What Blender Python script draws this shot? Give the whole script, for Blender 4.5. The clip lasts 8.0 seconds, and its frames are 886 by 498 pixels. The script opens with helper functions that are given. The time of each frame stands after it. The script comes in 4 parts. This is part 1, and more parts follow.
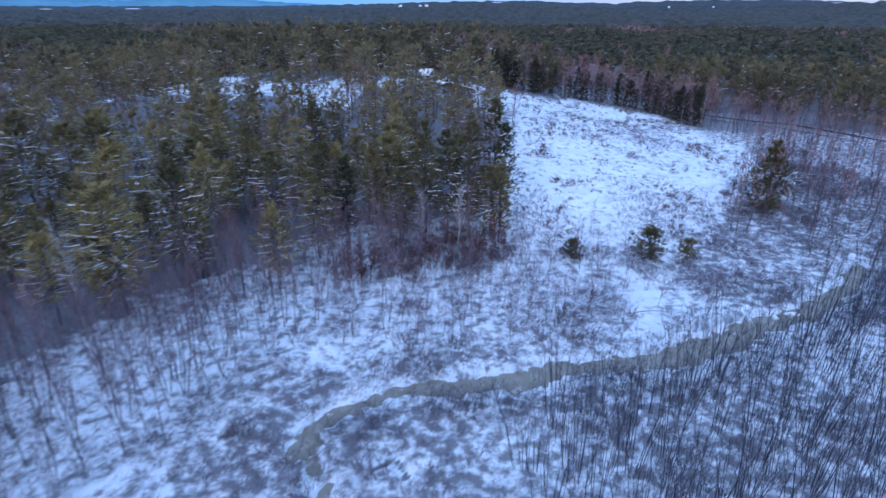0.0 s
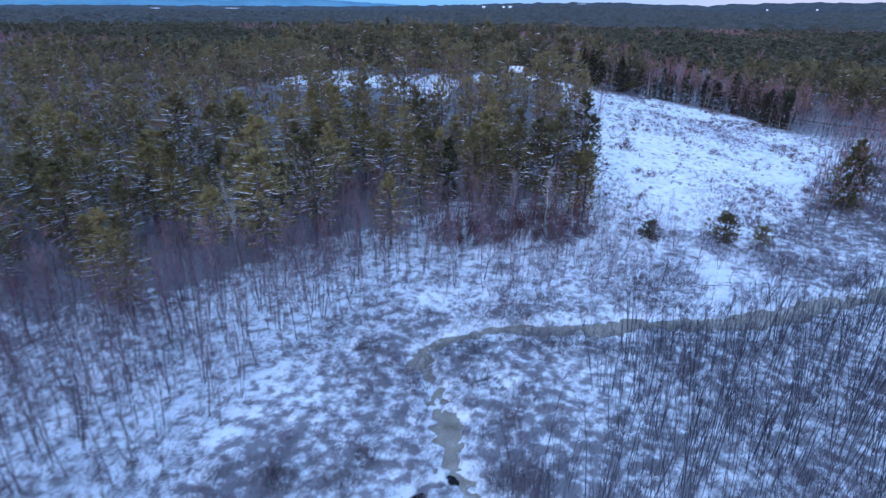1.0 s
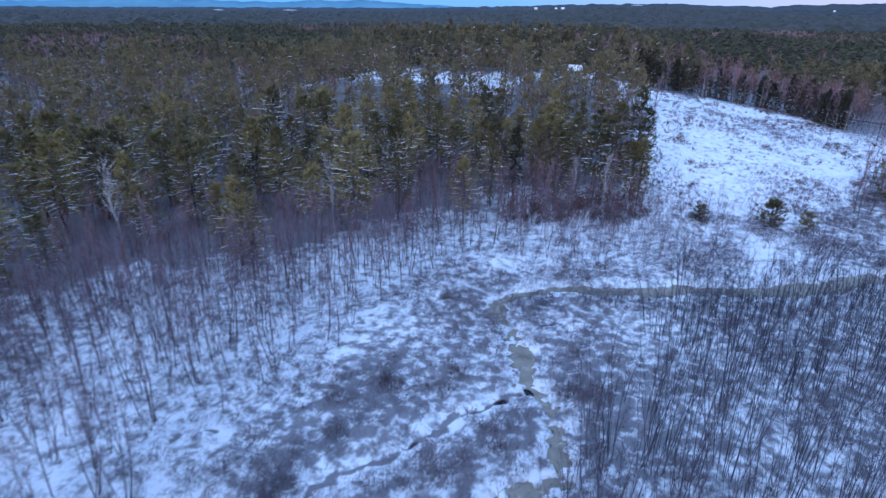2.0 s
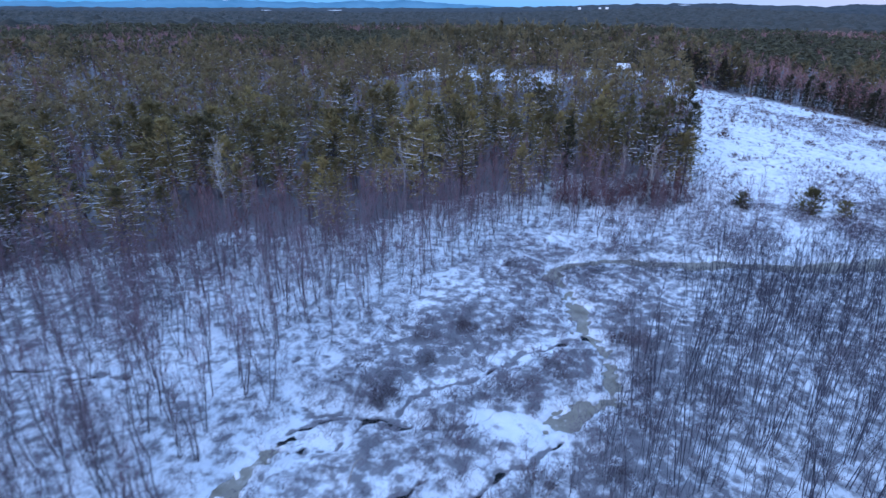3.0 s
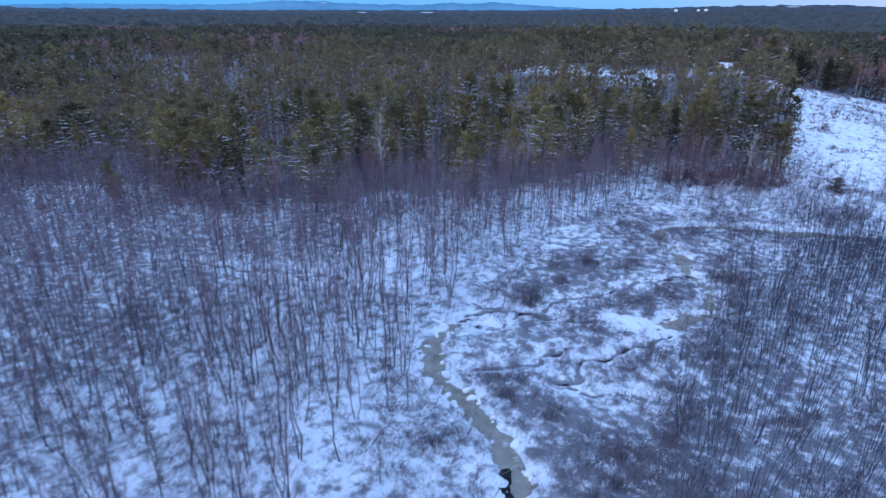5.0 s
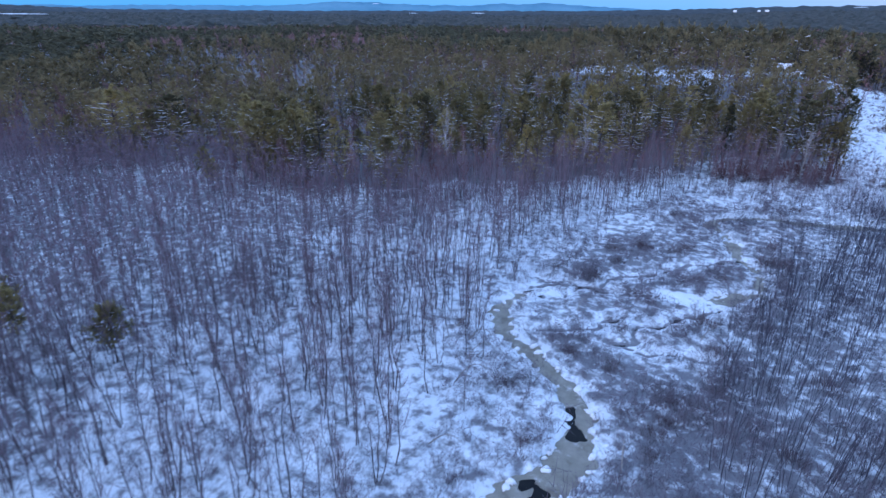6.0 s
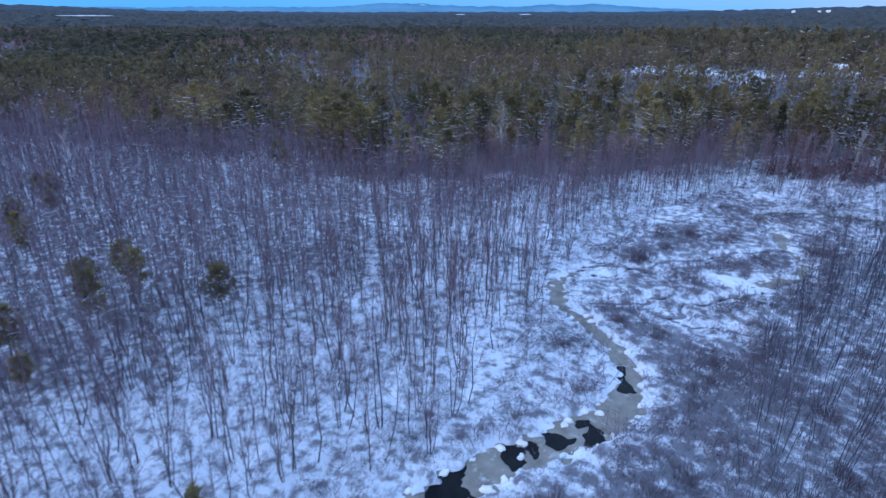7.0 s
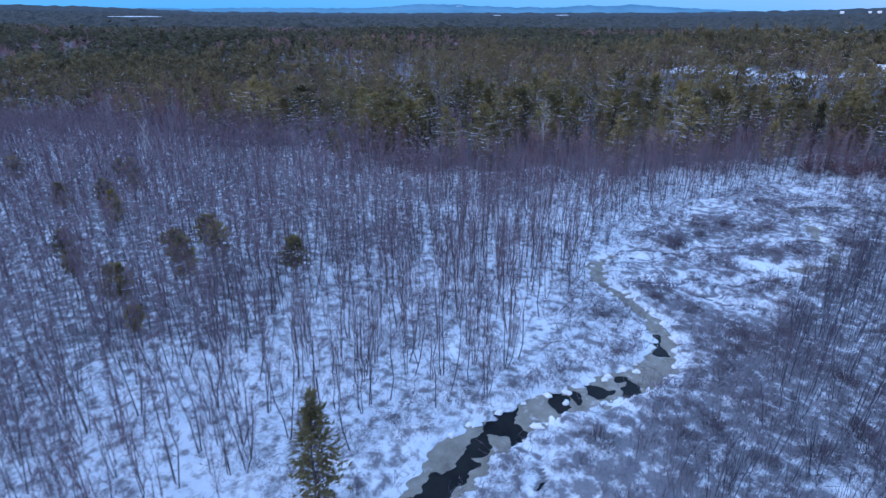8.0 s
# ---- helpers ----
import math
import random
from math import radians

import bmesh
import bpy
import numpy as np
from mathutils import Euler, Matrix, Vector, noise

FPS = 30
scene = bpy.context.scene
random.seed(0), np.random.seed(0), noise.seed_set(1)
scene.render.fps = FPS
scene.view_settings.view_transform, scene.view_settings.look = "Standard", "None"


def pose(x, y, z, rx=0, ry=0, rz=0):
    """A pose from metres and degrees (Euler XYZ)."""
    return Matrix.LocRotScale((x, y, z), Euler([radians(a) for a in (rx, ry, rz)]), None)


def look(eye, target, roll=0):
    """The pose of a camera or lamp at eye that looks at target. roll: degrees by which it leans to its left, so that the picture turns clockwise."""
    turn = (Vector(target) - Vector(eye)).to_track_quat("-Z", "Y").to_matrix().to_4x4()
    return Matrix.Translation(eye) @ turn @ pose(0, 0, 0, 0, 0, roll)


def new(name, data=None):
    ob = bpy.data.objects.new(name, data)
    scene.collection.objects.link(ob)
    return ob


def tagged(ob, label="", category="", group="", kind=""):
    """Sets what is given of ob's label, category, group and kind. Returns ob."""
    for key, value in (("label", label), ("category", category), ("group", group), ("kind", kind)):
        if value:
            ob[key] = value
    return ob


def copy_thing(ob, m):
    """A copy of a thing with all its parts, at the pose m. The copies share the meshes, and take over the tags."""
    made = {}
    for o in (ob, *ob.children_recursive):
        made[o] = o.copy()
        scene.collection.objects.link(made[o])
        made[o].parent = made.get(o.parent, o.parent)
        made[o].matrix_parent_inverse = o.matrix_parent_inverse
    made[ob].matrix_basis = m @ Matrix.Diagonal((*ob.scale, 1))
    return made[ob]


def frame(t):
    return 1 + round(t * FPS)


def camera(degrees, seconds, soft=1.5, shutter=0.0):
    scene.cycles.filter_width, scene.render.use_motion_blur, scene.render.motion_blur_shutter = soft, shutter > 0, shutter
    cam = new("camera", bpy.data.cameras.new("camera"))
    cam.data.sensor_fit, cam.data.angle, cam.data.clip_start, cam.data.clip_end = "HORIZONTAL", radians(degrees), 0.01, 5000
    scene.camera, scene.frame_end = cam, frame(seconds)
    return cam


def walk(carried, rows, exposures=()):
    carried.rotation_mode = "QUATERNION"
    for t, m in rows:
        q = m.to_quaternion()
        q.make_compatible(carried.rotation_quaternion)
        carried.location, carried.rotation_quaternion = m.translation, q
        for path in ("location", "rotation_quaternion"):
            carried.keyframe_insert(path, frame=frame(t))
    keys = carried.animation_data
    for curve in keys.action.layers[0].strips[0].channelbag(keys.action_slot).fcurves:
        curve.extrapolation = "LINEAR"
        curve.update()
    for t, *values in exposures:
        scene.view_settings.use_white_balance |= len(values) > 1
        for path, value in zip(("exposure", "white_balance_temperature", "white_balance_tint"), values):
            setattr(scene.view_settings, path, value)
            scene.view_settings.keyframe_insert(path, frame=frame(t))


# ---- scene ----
cam = camera(75.5, 8.0, soft=1.4, shutter=0.4)
PATH = [
    (0, (-0.504, -1.391, 29.774), (-0.594, 0.453, 29.005), 0.1),
    (0.5, (-1.601, -6.826, 29.749), (-1.83, -4.993, 28.983), 0.3),
    (1, (-2.437, -12.042, 29.725), (-2.766, -10.225, 28.958), 0.5),
    (1.5, (-3.172, -17.589, 29.66), (-3.583, -15.787, 28.894), 0.5),
    (3, (-4.538, -33.555, 29.904), (-5.136, -31.806, 29.139), 0.4),
    (3.5, (-4.949, -38.688, 29.866), (-5.609, -36.962, 29.1), 0.4),
    (4, (-5.14, -43.763, 29.827), (-5.854, -42.059, 29.063), 0.4),
    (4.5, (-5.087, -48.607, 29.756), (-5.862, -46.928, 28.994), 0.4),
    (6, (-3.901, -61.452, 29.748), (-4.872, -59.878, 28.989), 0.4),
    (6.5, (-3.127, -65.127, 29.748), (-4.158, -63.59, 28.989), 0.4),
    (7, (-2.227, -68.861, 29.708), (-3.315, -67.363, 28.951), 0.3),
    (7.5, (-1.2, -72.422, 29.647), (-2.334, -70.959, 28.891), 0.3),
    (8, (0.013, -75.777, 29.637), (-1.161, -74.344, 28.882), 0.3),
]
walk(cam, [(t, look(eye, target, roll)) for t, eye, target, roll in PATH],
     exposures=[(0.0, 1.0, 5700, 11), (8.0, 1.0, 5700, 11)])


# ---- light: blue dusk under a veiled sky, a faint broad glow from the low sun ----
SUN_AZ, SUN_EL = radians(200), radians(13)
world = bpy.data.worlds.new("dusk_sky")
scene.world = world
world.use_nodes = True
wn = world.node_tree
sky = wn.nodes.new("ShaderNodeTexSky")
sky.sky_type = "NISHITA"
sky.sun_disc = False
sky.sun_elevation, sky.sun_rotation = SUN_EL, SUN_AZ
sky.air_density, sky.dust_density, sky.ozone_density = 1.0, 0.6, 3.0
# thin even cloud, a third as bright at the horizon as overhead
coord = wn.nodes.new("ShaderNodeTexCoord")
axis = wn.nodes.new("ShaderNodeSeparateXYZ")
wn.links.new(coord.outputs["Generated"], axis.inputs[0])
cloud = wn.nodes.new("ShaderNodeValToRGB")
for e, (p, c) in zip((cloud.color_ramp.elements[0], cloud.color_ramp.elements.new(0.12), cloud.color_ramp.elements[-1]),
                     ((0.0, (0.085, 0.235, 0.45)), (0.10, (0.17, 0.32, 0.53)), (1.0, (0.46, 0.66, 0.98)))):
    e.position, e.color = p, (*c, 1)
wn.links.new(axis.outputs[2], cloud.inputs[0])
scaled = wn.nodes.new("ShaderNodeVectorMath")
scaled.operation = "SCALE"
scaled.inputs["Scale"].default_value = 10.0
hue = wn.nodes.new("ShaderNodeValToRGB")
shift = wn.nodes.new("ShaderNodeMath")
shift.operation = "MULTIPLY_ADD"
shift.inputs[1].default_value = shift.inputs[2].default_value = 0.5
wn.links.new(axis.outputs[0], shift.inputs[0])
for e, (p, c) in zip((hue.color_ramp.elements[0], hue.color_ramp.elements.new(0.42), hue.color_ramp.elements[-1]),
                     ((0.1, (0.42, 0.88, 1.0)), (0.42, (0.9, 0.95, 1.0)), (0.66, (3.2, 1.25, 0.95)))):
    e.position, e.color = p, (*c, 1)
wn.links.new(shift.outputs[0], hue.inputs[0])
tinted = wn.nodes.new("ShaderNodeVectorMath")
tinted.operation = "MULTIPLY"
wn.links.new(cloud.outputs[0], tinted.inputs[0])
rise = wn.nodes.new("ShaderNodeMath")
rise.operation, rise.use_clamp = "MULTIPLY", True
rise.inputs[1].default_value = 5.0
wn.links.new(axis.outputs[2], rise.inputs[0])
fade = wn.nodes.new("ShaderNodeMix")
fade.data_type = "RGBA"
fade.inputs[7].default_value = (0.94, 0.89, 0.96, 1)
wn.links.new(rise.outputs[0], fade.inputs[0])
wn.links.new(hue.outputs[0], fade.inputs[6])
wn.links.new(fade.outputs[2], tinted.inputs[1])
wn.links.new(tinted.outputs[0], scaled.inputs[0])
veil = wn.nodes.new("ShaderNodeMix")
veil.data_type = "RGBA"
veil.inputs[0].default_value = 0.9
wn.links.new(sky.outputs[0], veil.inputs[6])
wn.links.new(scaled.outputs[0], veil.inputs[7])
wn.links.new(veil.outputs[2], wn.nodes["Background"].inputs[0])
wn.nodes["Background"].inputs[1].default_value = 0.106
sun = new("sun", bpy.data.lights.new("sun", "SUN"))
sun.data.energy, sun.data.angle, sun.data.color = 0.85, radians(40), (1.0, 0.88, 0.93)
sun.matrix_world = look((0, 0, 50), (-math.sin(SUN_AZ) * 50, -math.cos(SUN_AZ) * 50, 50 - 50 * math.tan(SUN_EL)))


# ---- numbers ----
RNG = np.random.default_rng(7)


def smooth(v):
    v = np.clip(v, 0.0, 1.0)
    return v * v * (3 - 2 * v)


def value_noise(x, y, seed=0):
    """Smooth lattice noise in -1..1."""
    x, y = np.asarray(x, float), np.asarray(y, float)
    xi, yi = np.floor(x).astype(np.int64), np.floor(y).astype(np.int64)
    u, v = smooth(x - xi), smooth(y - yi)

    def corner(i, j):
        n = (i * 374761393 + j * 668265263 + seed * 974711) & 0x7FFFFFFF
        n = ((n ^ (n >> 13)) * 1274126177) & 0x7FFFFFFF
        return ((n ^ (n >> 16)) & 0xFFFF) / 32767.5 - 1
    a = corner(xi, yi) * (1 - u) + corner(xi + 1, yi) * u
    b = corner(xi, yi + 1) * (1 - u) + corner(xi + 1, yi + 1) * u
    return a * (1 - v) + b * v


def fractal(x, y, size, octaves=3, seed=0):
    out, amp = 0.0, 1.0
    for o in range(octaves):
        out = out + amp * value_noise(x / size, y / size, seed + o * 17)
        size, amp = size * 0.5, amp * 0.5
    return out


def inside(x, y, poly):
    x, y = np.asarray(x, float), np.asarray(y, float)
    hit = np.zeros(x.shape, bool)
    for (ax, ay), (bx, by) in zip(poly, poly[1:] + poly[:1]):
        if ay != by:
            hit ^= ((ay > y) != (by > y)) & (x < (bx - ax) * (y - ay) / (by - ay) + ax)
    return hit


def line_distance(x, y, line):
    """Distance to a line of (x, y, half width), less the half width there."""
    best = np.full(np.shape(x), 1e9)
    for (ax, ay, aw), (bx, by, bw) in zip(line, line[1:]):
        dx, dy = bx - ax, by - ay
        u = np.clip(((x - ax) * dx + (y - ay) * dy) / (dx * dx + dy * dy), 0, 1)
        best = np.minimum(best, np.hypot(x - ax - u * dx, y - ay - u * dy) - aw - u * (bw - aw))
    return best


# ---- the plan ----
CREEK = [(62, 62, 0.3), (55, 64.2, 0.45), (51.4, 66.2, 0.7), (48.8, 67.4, 1.0), (46.6, 63.6, 1.1), (41.5, 58.8, 1.15), (36.4, 55.3, 1.2), (31, 52.5, 1.4), (25.6, 49, 1.6), (19, 45, 1.5), (12.6, 43.8, 1.15),
         (8.4, 42.8, 1.1), (4.2, 40.8, 1.35), (-1.7, 39.4, 1.1), (-6.5, 38.9, 0.8), (-10, 36.6, 0.6), (-12.3, 33.6, 0.8), (-12.6, 31.2, 0.9)]
SLOUGH = [(-12.1, 31.1, 0.4), (-10.2, 27.3, 0.55), (-8.7, 25, 0.7), (-7.9, 21.9, 0.75), (-7.2, 18.8, 0.6), (-5.5, 16.9, 0.8), (-4.7, 15.6, 0.75), (-4.1, 13.2, 0.6), (-3.9, 11, 0.5),
          (-3.8, 9, 0.65), (-5.4, 7.1, 0.9), (-7.1, 4.6, 0.75), (-8.5, 4, 0.25)]
BROOK = [(-26.9, -4.3, 0.45), (-27.7, -7, 0.6), (-27.6, -9.7, 0.75), (-27, -12, 1.05), (-25.2, -14.8, 1.1), (-21.4, -16.8, 0.8), (-17, -19.8, 0.75), (-14.4, -23, 1.05), (-13.2, -26.5, 1.4),
         (-13.2, -29.5, 1.6), (-14.2, -33, 1.7), (-16, -36.8, 1.4), (-17.9, -40, 1.45), (-19, -43.7, 1.8), (-20, -48.5, 2.1), (-19.5, -52, 1.9), (-18.7, -56, 1.9), (-20.5, -64, 1.9), (-20, -80, 1.8)]
RUNNELS = [
    [(-27.2, -4.2, 0.32), (-25.9, -2.6, 0.36), (-24, -0.9, 0.36), (-21.4, -0.5, 0.36), (-19.2, -0.2, 0.34), (-16.1, 0.7, 0.27), (-14.4, 1.9, 0.24), (-13.5, 3.2, 0.14)],
    [(-29.7, -0.8, 0.12), (-27.6, -1, 0.22), (-26, -1.5, 0.25), (-24.2, -0.5, 0.25)],
    [(-19.8, 0.2, 0.3), (-19.9, 3.4, 0.26), (-18.7, 4.5, 0.28), (-17.1, 5.6, 0.27), (-15.5, 7.8, 0.28), (-14.3, 9.9, 0.34), (-12.5, 12.5, 0.25), (-10.1, 15.7, 0.26), (-7.4, 17.8, 0.24)],
    [(-25.5, -4.8, 0.2), (-23.4, -4.3, 0.24), (-22.9, -2.6, 0.22), (-22.2, -1, 0.18)],
    [(-22.6, -12.9, 0.2), (-20.9, -11.3, 0.24), (-18.1, -9.7, 0.28), (-17.2, -8.6, 0.28), (-16.5, -6.8, 0.24), (-15.7, -5.2, 0.16)],
    [(-15.4, -11.5, 0.4), (-14.1, -11.2, 0.55), (-13.3, -9.8, 0.4), (-13.8, -8.3, 0.28), (-13.9, -6.8, 0.26), (-12.1, -5.5, 0.34), (-11.2, -3.9, 0.3), (-10.3, -1.8, 0.26), (-8.7, -0.5, 0.32), (-7.2, 1.7, 0.2)],
    [(-14, -11.3, 0.26), (-11.7, -11.3, 0.22), (-9.7, -10.4, 0.2), (-7.7, -9.5, 0.12)],
    [(-33, 4.1, 0.12), (-32.8, 5.6, 0.2), (-30.6, 6.4, 0.22), (-29.3, 6.4, 0.14)],
    [(-70.4, -9.2, 0.2), (-67.1, -8.2, 0.26), (-62, -7, 0.28), (-59.8, -6.5, 0.3), (-57.5, -7, 0.34), (-56.5, -6.3, 0.3), (-54, -4.6, 0.3), (-51.9, -2.7, 0.3), (-50.1, -3, 0.24),
     (-49.6, -4.2, 0.3), (-47.8, -3.8, 0.3), (-44.7, -1.9, 0.22), (-43, -1.2, 0.12)],
    [(-7.2, 29.6, 0.12), (-6.2, 30.4, 0.3), (-5.3, 29.8, 0.2), (-4.4, 29.1, 0.12)],
    [(-17.6, -44.6, 0.3), (-16.9, -45.5, 0.3), (-15.2, -45.6, 0.26), (-14.5, -46.5, 0.26), (-14, -48.4, 0.12)],
]
# dark open water in the ice: place and radius
OPEN_WATER = [(-15.1, -23.7, 0.5), (-14.7, -24.7, 0.4), (-14, -25.8, 0.5), (-15, -32.9, 0.5), (-13.7, -33.3, 0.9), (-14.6, -34.2, 0.3), (-15.8, -35.4, 0.6), (-17.4, -38.5, 0.9), (-16.7, -37.4, 0.6),
              (-20, -42.4, 0.6), (-20, -43.6, 0.7), (-19.6, -44.8, 0.7), (-18.5, -44.3, 0.5), (-19.6, -46.8, 0.7), (-19.5, -48.2, 0.6), (-19.3, -49.6, 0.7), (-19.1, -51, 0.8), (-19.5, -52.5, 0.9),
              (-18.9, -53.6, 0.9), (-19.2, -56, 1.3), (-19.8, -59, 1.5)]
FIELD = [(2, 72), (5.5, 92), (8, 106), (5, 130), (-4, 146), (-14, 158), (14, 163), (35, 178), (50, 186), (57, 172), (60, 157), (66, 134), (56, 112), (44, 97), (36, 80), (24, 71), (12, 68)]
BACK_FIELD = [(-112, 158), (-84, 158), (-33, 150), (-9, 166), (-14, 150), (-24, 126), (-28, 119), (-46, 114), (-64, 124), (-90, 140)]
PINE_LINE = [(-230, -50), (-175, -22), (-140, -8), (-100, 12), (-74, 6), (-64, 10), (-56, 28), (-42, 37), (-33, 54), (-14, 64), (3, 70)]


def hill(x, y):
    h = 13 * smooth((y - 55) / 75) * smooth((70 - x) / 90) * (1 - 0.5 * smooth((-65 - x) / 40)) * (1 - 0.75 * smooth((y - 175) / 60))
    r = np.hypot(x, y)
    far = smooth((r - 1500) / 2400)
    az = np.degrees(np.arctan2(x, y))
    return h + far * (8 + 42 * np.exp(-((az - 2) / 11) ** 2) + 50 * np.exp(-((az - 33) / 10) ** 2) + 14 * np.exp(-((az + 76) / 9) ** 2)) + far * 6 * fractal(x, y, 700, 2, 5)


def creek_edge(x, y):
    """Signed distance to the edge of the creek, the brook and the slough."""
    d = np.minimum(line_distance(x, y, CREEK), line_distance(x, y, BROOK))
    d = np.minimum(d, line_distance(x, y, SLOUGH) - 0.05 + 0.45 * fractal(x, y, 2.6, 3, 31) + 0.4 * fractal(x, y, 0.7, 2, 32))
    return d + 0.10 + (0.38 * fractal(x, y, 1.9, 2, 3) + 0.52 * fractal(x, y, 0.7, 2, 4))


def runnel_edge(x, y):
    """Signed distance to the edge of the muddy runnels of the marsh."""
    d = np.full(np.shape(x), 9.0)
    wx, wy = x + 0.55 * fractal(x, y, 1.9, 3, 38), y + 0.55 * fractal(x, y, 1.9, 3, 39)
    for run in RUNNELS:
        d = np.minimum(d, line_distance(wx, wy, [(a, b, 0.5 * w) for a, b, w in run]))
    return d + 0.10 * fractal(x, y, 2.6, 2, 37) + 0.14 * fractal(x, y, 0.62, 2, 36)


def water_edge(x, y):
    return np.minimum(creek_edge(x, y), runnel_edge(x, y))


def ground_height(x, y):
    h = hill(x, y)
    near = 1 - smooth((np.hypot(x + 15, y) - 150) / 80)
    h = h + near * (0.14 * fractal(x, y, 7, 2, 11) + 0.17 * np.abs(fractal(x, y, 1.7, 2, 13)) + 0.04 * fractal(x, y, 0.8, 1, 19))
    return np.where(near > 0, np.maximum(h, hill(x, y) - 0.16), h)


WATER = -0.42


# ---- meshes ----
def mesh_of(name, verts, tris, mats, index=None, shade=False):
    verts, tris = np.asarray(verts, np.float32), np.asarray(tris, np.int32)
    me = bpy.data.meshes.new(name)
    me.vertices.add(len(verts))
    me.vertices.foreach_set("co", verts.ravel())
    me.loops.add(tris.size)
    me.loops.foreach_set("vertex_index", tris.ravel())
    me.polygons.add(len(tris))
    me.polygons.foreach_set("loop_start", np.arange(len(tris), dtype=np.int32) * 3)
    if index is not None:
        me.polygons.foreach_set("material_index", np.asarray(index, np.int32))
    me.polygons.foreach_set("use_smooth", np.full(len(tris), shade))
    for m in mats:
        me.materials.append(m)
    me.update(calc_edges=True)
    return me


class Geo:
    """Collects triangles."""

    def __init__(self):
        self.v, self.t, self.m, self.n = [], [], [], 0

    def add(self, v, t, mat=0):
        self.v.append(np.asarray(v, float))
        self.t.append(np.asarray(t, int) + self.n)
        self.m.append(np.full(len(t), mat))
        self.n += len(v)

    def arrays(self):
        return np.concatenate(self.v), np.concatenate(self.t), np.concatenate(self.m)

    def tube(self, pts, radii, n=5, mat=0):
        pts, k = np.asarray(pts, float), len(pts)
        way = np.gradient(pts, axis=0)
        way /= np.linalg.norm(way, axis=1)[:, None] + 1e-9
        side = np.cross(way, np.where(np.abs(way[:, :1]) < 0.9, [[1, 0, 0]], [[0, 1, 0]]))
        side /= np.linalg.norm(side, axis=1)[:, None] + 1e-9
        up = np.cross(way, side)
        a = np.arange(n) * 2 * np.pi / n
        r = np.asarray(radii)[:, None, None]
        v = (pts[:, None] + r * (np.cos(a)[None, :, None] * side[:, None] + np.sin(a)[None, :, None] * up[:, None])).reshape(-1, 3)
        t = []
        for i in range(k - 1):
            for j in range(n):
                p, q = i * n + j, i * n + (j + 1) % n
                t += [(p, q, q + n), (p, q + n, p + n)]
        self.add(v, t, mat)

    def cone(self, p, q, r, mat=0):
        p, q = np.asarray(p, float), np.asarray(q, float)
        w = q - p
        s = np.cross(w, (0, 0, 1) if abs(w[2]) < 0.9 * np.linalg.norm(w) else (1, 0, 0))
        s /= np.linalg.norm(s) + 1e-9
        u = np.cross(w, s)
        u /= np.linalg.norm(u) + 1e-9
        self.add([p + r * s, p + r * (-0.5 * s + 0.87 * u), p + r * (-0.5 * s - 0.87 * u), q], [(0, 1, 3), (1, 2, 3), (2, 0, 3)], mat)


def blade(geo, p, q, r, rng, mat=1):
    """A twig of two narrow faces, folded along its length."""
    w = q - p
    s = np.cross(w, rng.normal(0, 1, 3))
    s *= r / (np.linalg.norm(s) + 1e-9)
    u = np.cross(w, s)
    u *= r / (np.linalg.norm(u) + 1e-9)
    geo.add([p + s, p + u, p - s, q], [(0, 1, 3), (1, 2, 3)], mat)


def sliver(geo, p, q, r, rng, mat=0):
    """A stalk of one narrow face."""
    s = np.cross(q - p, rng.normal(0, 1, 3))
    s *= r / (np.linalg.norm(s) + 1e-9)
    geo.add([p + s, p - s, q], [(0, 1, 2)], mat)


def scatter_copies(templates, places, lean=0.0, seed=0):
    """Joins many copies: templates of (verts, tris, mats); places of (x, y, z, scale, turn, which)."""
    rng = np.random.default_rng(seed)
    V, T, M, n = [], [], [], 0
    for x, y, z, s, turn, which in places:
        v, t, m = templates[int(which)]
        c, d = math.cos(turn) * s, math.sin(turn) * s
        w = np.empty_like(v)
        w[:, 0] = c * v[:, 0] - d * v[:, 1] + x + lean * rng.normal() * v[:, 2]
        w[:, 1] = d * v[:, 0] + c * v[:, 1] + y + lean * rng.normal() * v[:, 2]
        w[:, 2] = s * v[:, 2] + z
        V.append(w)
        T.append(t + n)
        M.append(m)
        n += len(v)
    return np.concatenate(V), np.concatenate(T), np.concatenate(M)


def sow(x0, x1, y0, y1, step, keep, seed):
    """A jittered grid of places for which keep(x, y) is above a random number."""
    rng = np.random.default_rng(seed)
    gx, gy = np.meshgrid(np.arange(x0, x1, step), np.arange(y0, y1, step))
    gx = gx + rng.uniform(-0.5, 0.5, gx.shape) * step * 1.15
    gy = gy + rng.uniform(-0.5, 0.5, gy.shape) * step * 1.15
    ok = rng.random(gx.shape) < keep(gx, gy)
    return gx[ok], gy[ok]


# ---- materials ----
def material(name, build):
    m = bpy.data.materials.new(name)
    m.use_nodes = True
    build(m.node_tree, m.node_tree.nodes["Principled BSDF"])
    return m


def node(nt, kind, **values):
    n = nt.nodes.new("ShaderNode" + kind)
    for key, value in values.items():
        n.inputs[key.replace("_", " ")].default_value = value
    return n


def ramp(nt, source, *stops):
    n = nt.nodes.new("ShaderNodeValToRGB")
    while len(n.color_ramp.elements) < len(stops):
        n.color_ramp.elements.new(0.5)
    for e, (p, c) in zip(n.color_ramp.elements, stops):
        e.position, e.color = p, (*c, 1)
    nt.links.new(source, n.inputs[0])
    return n.outputs[0]


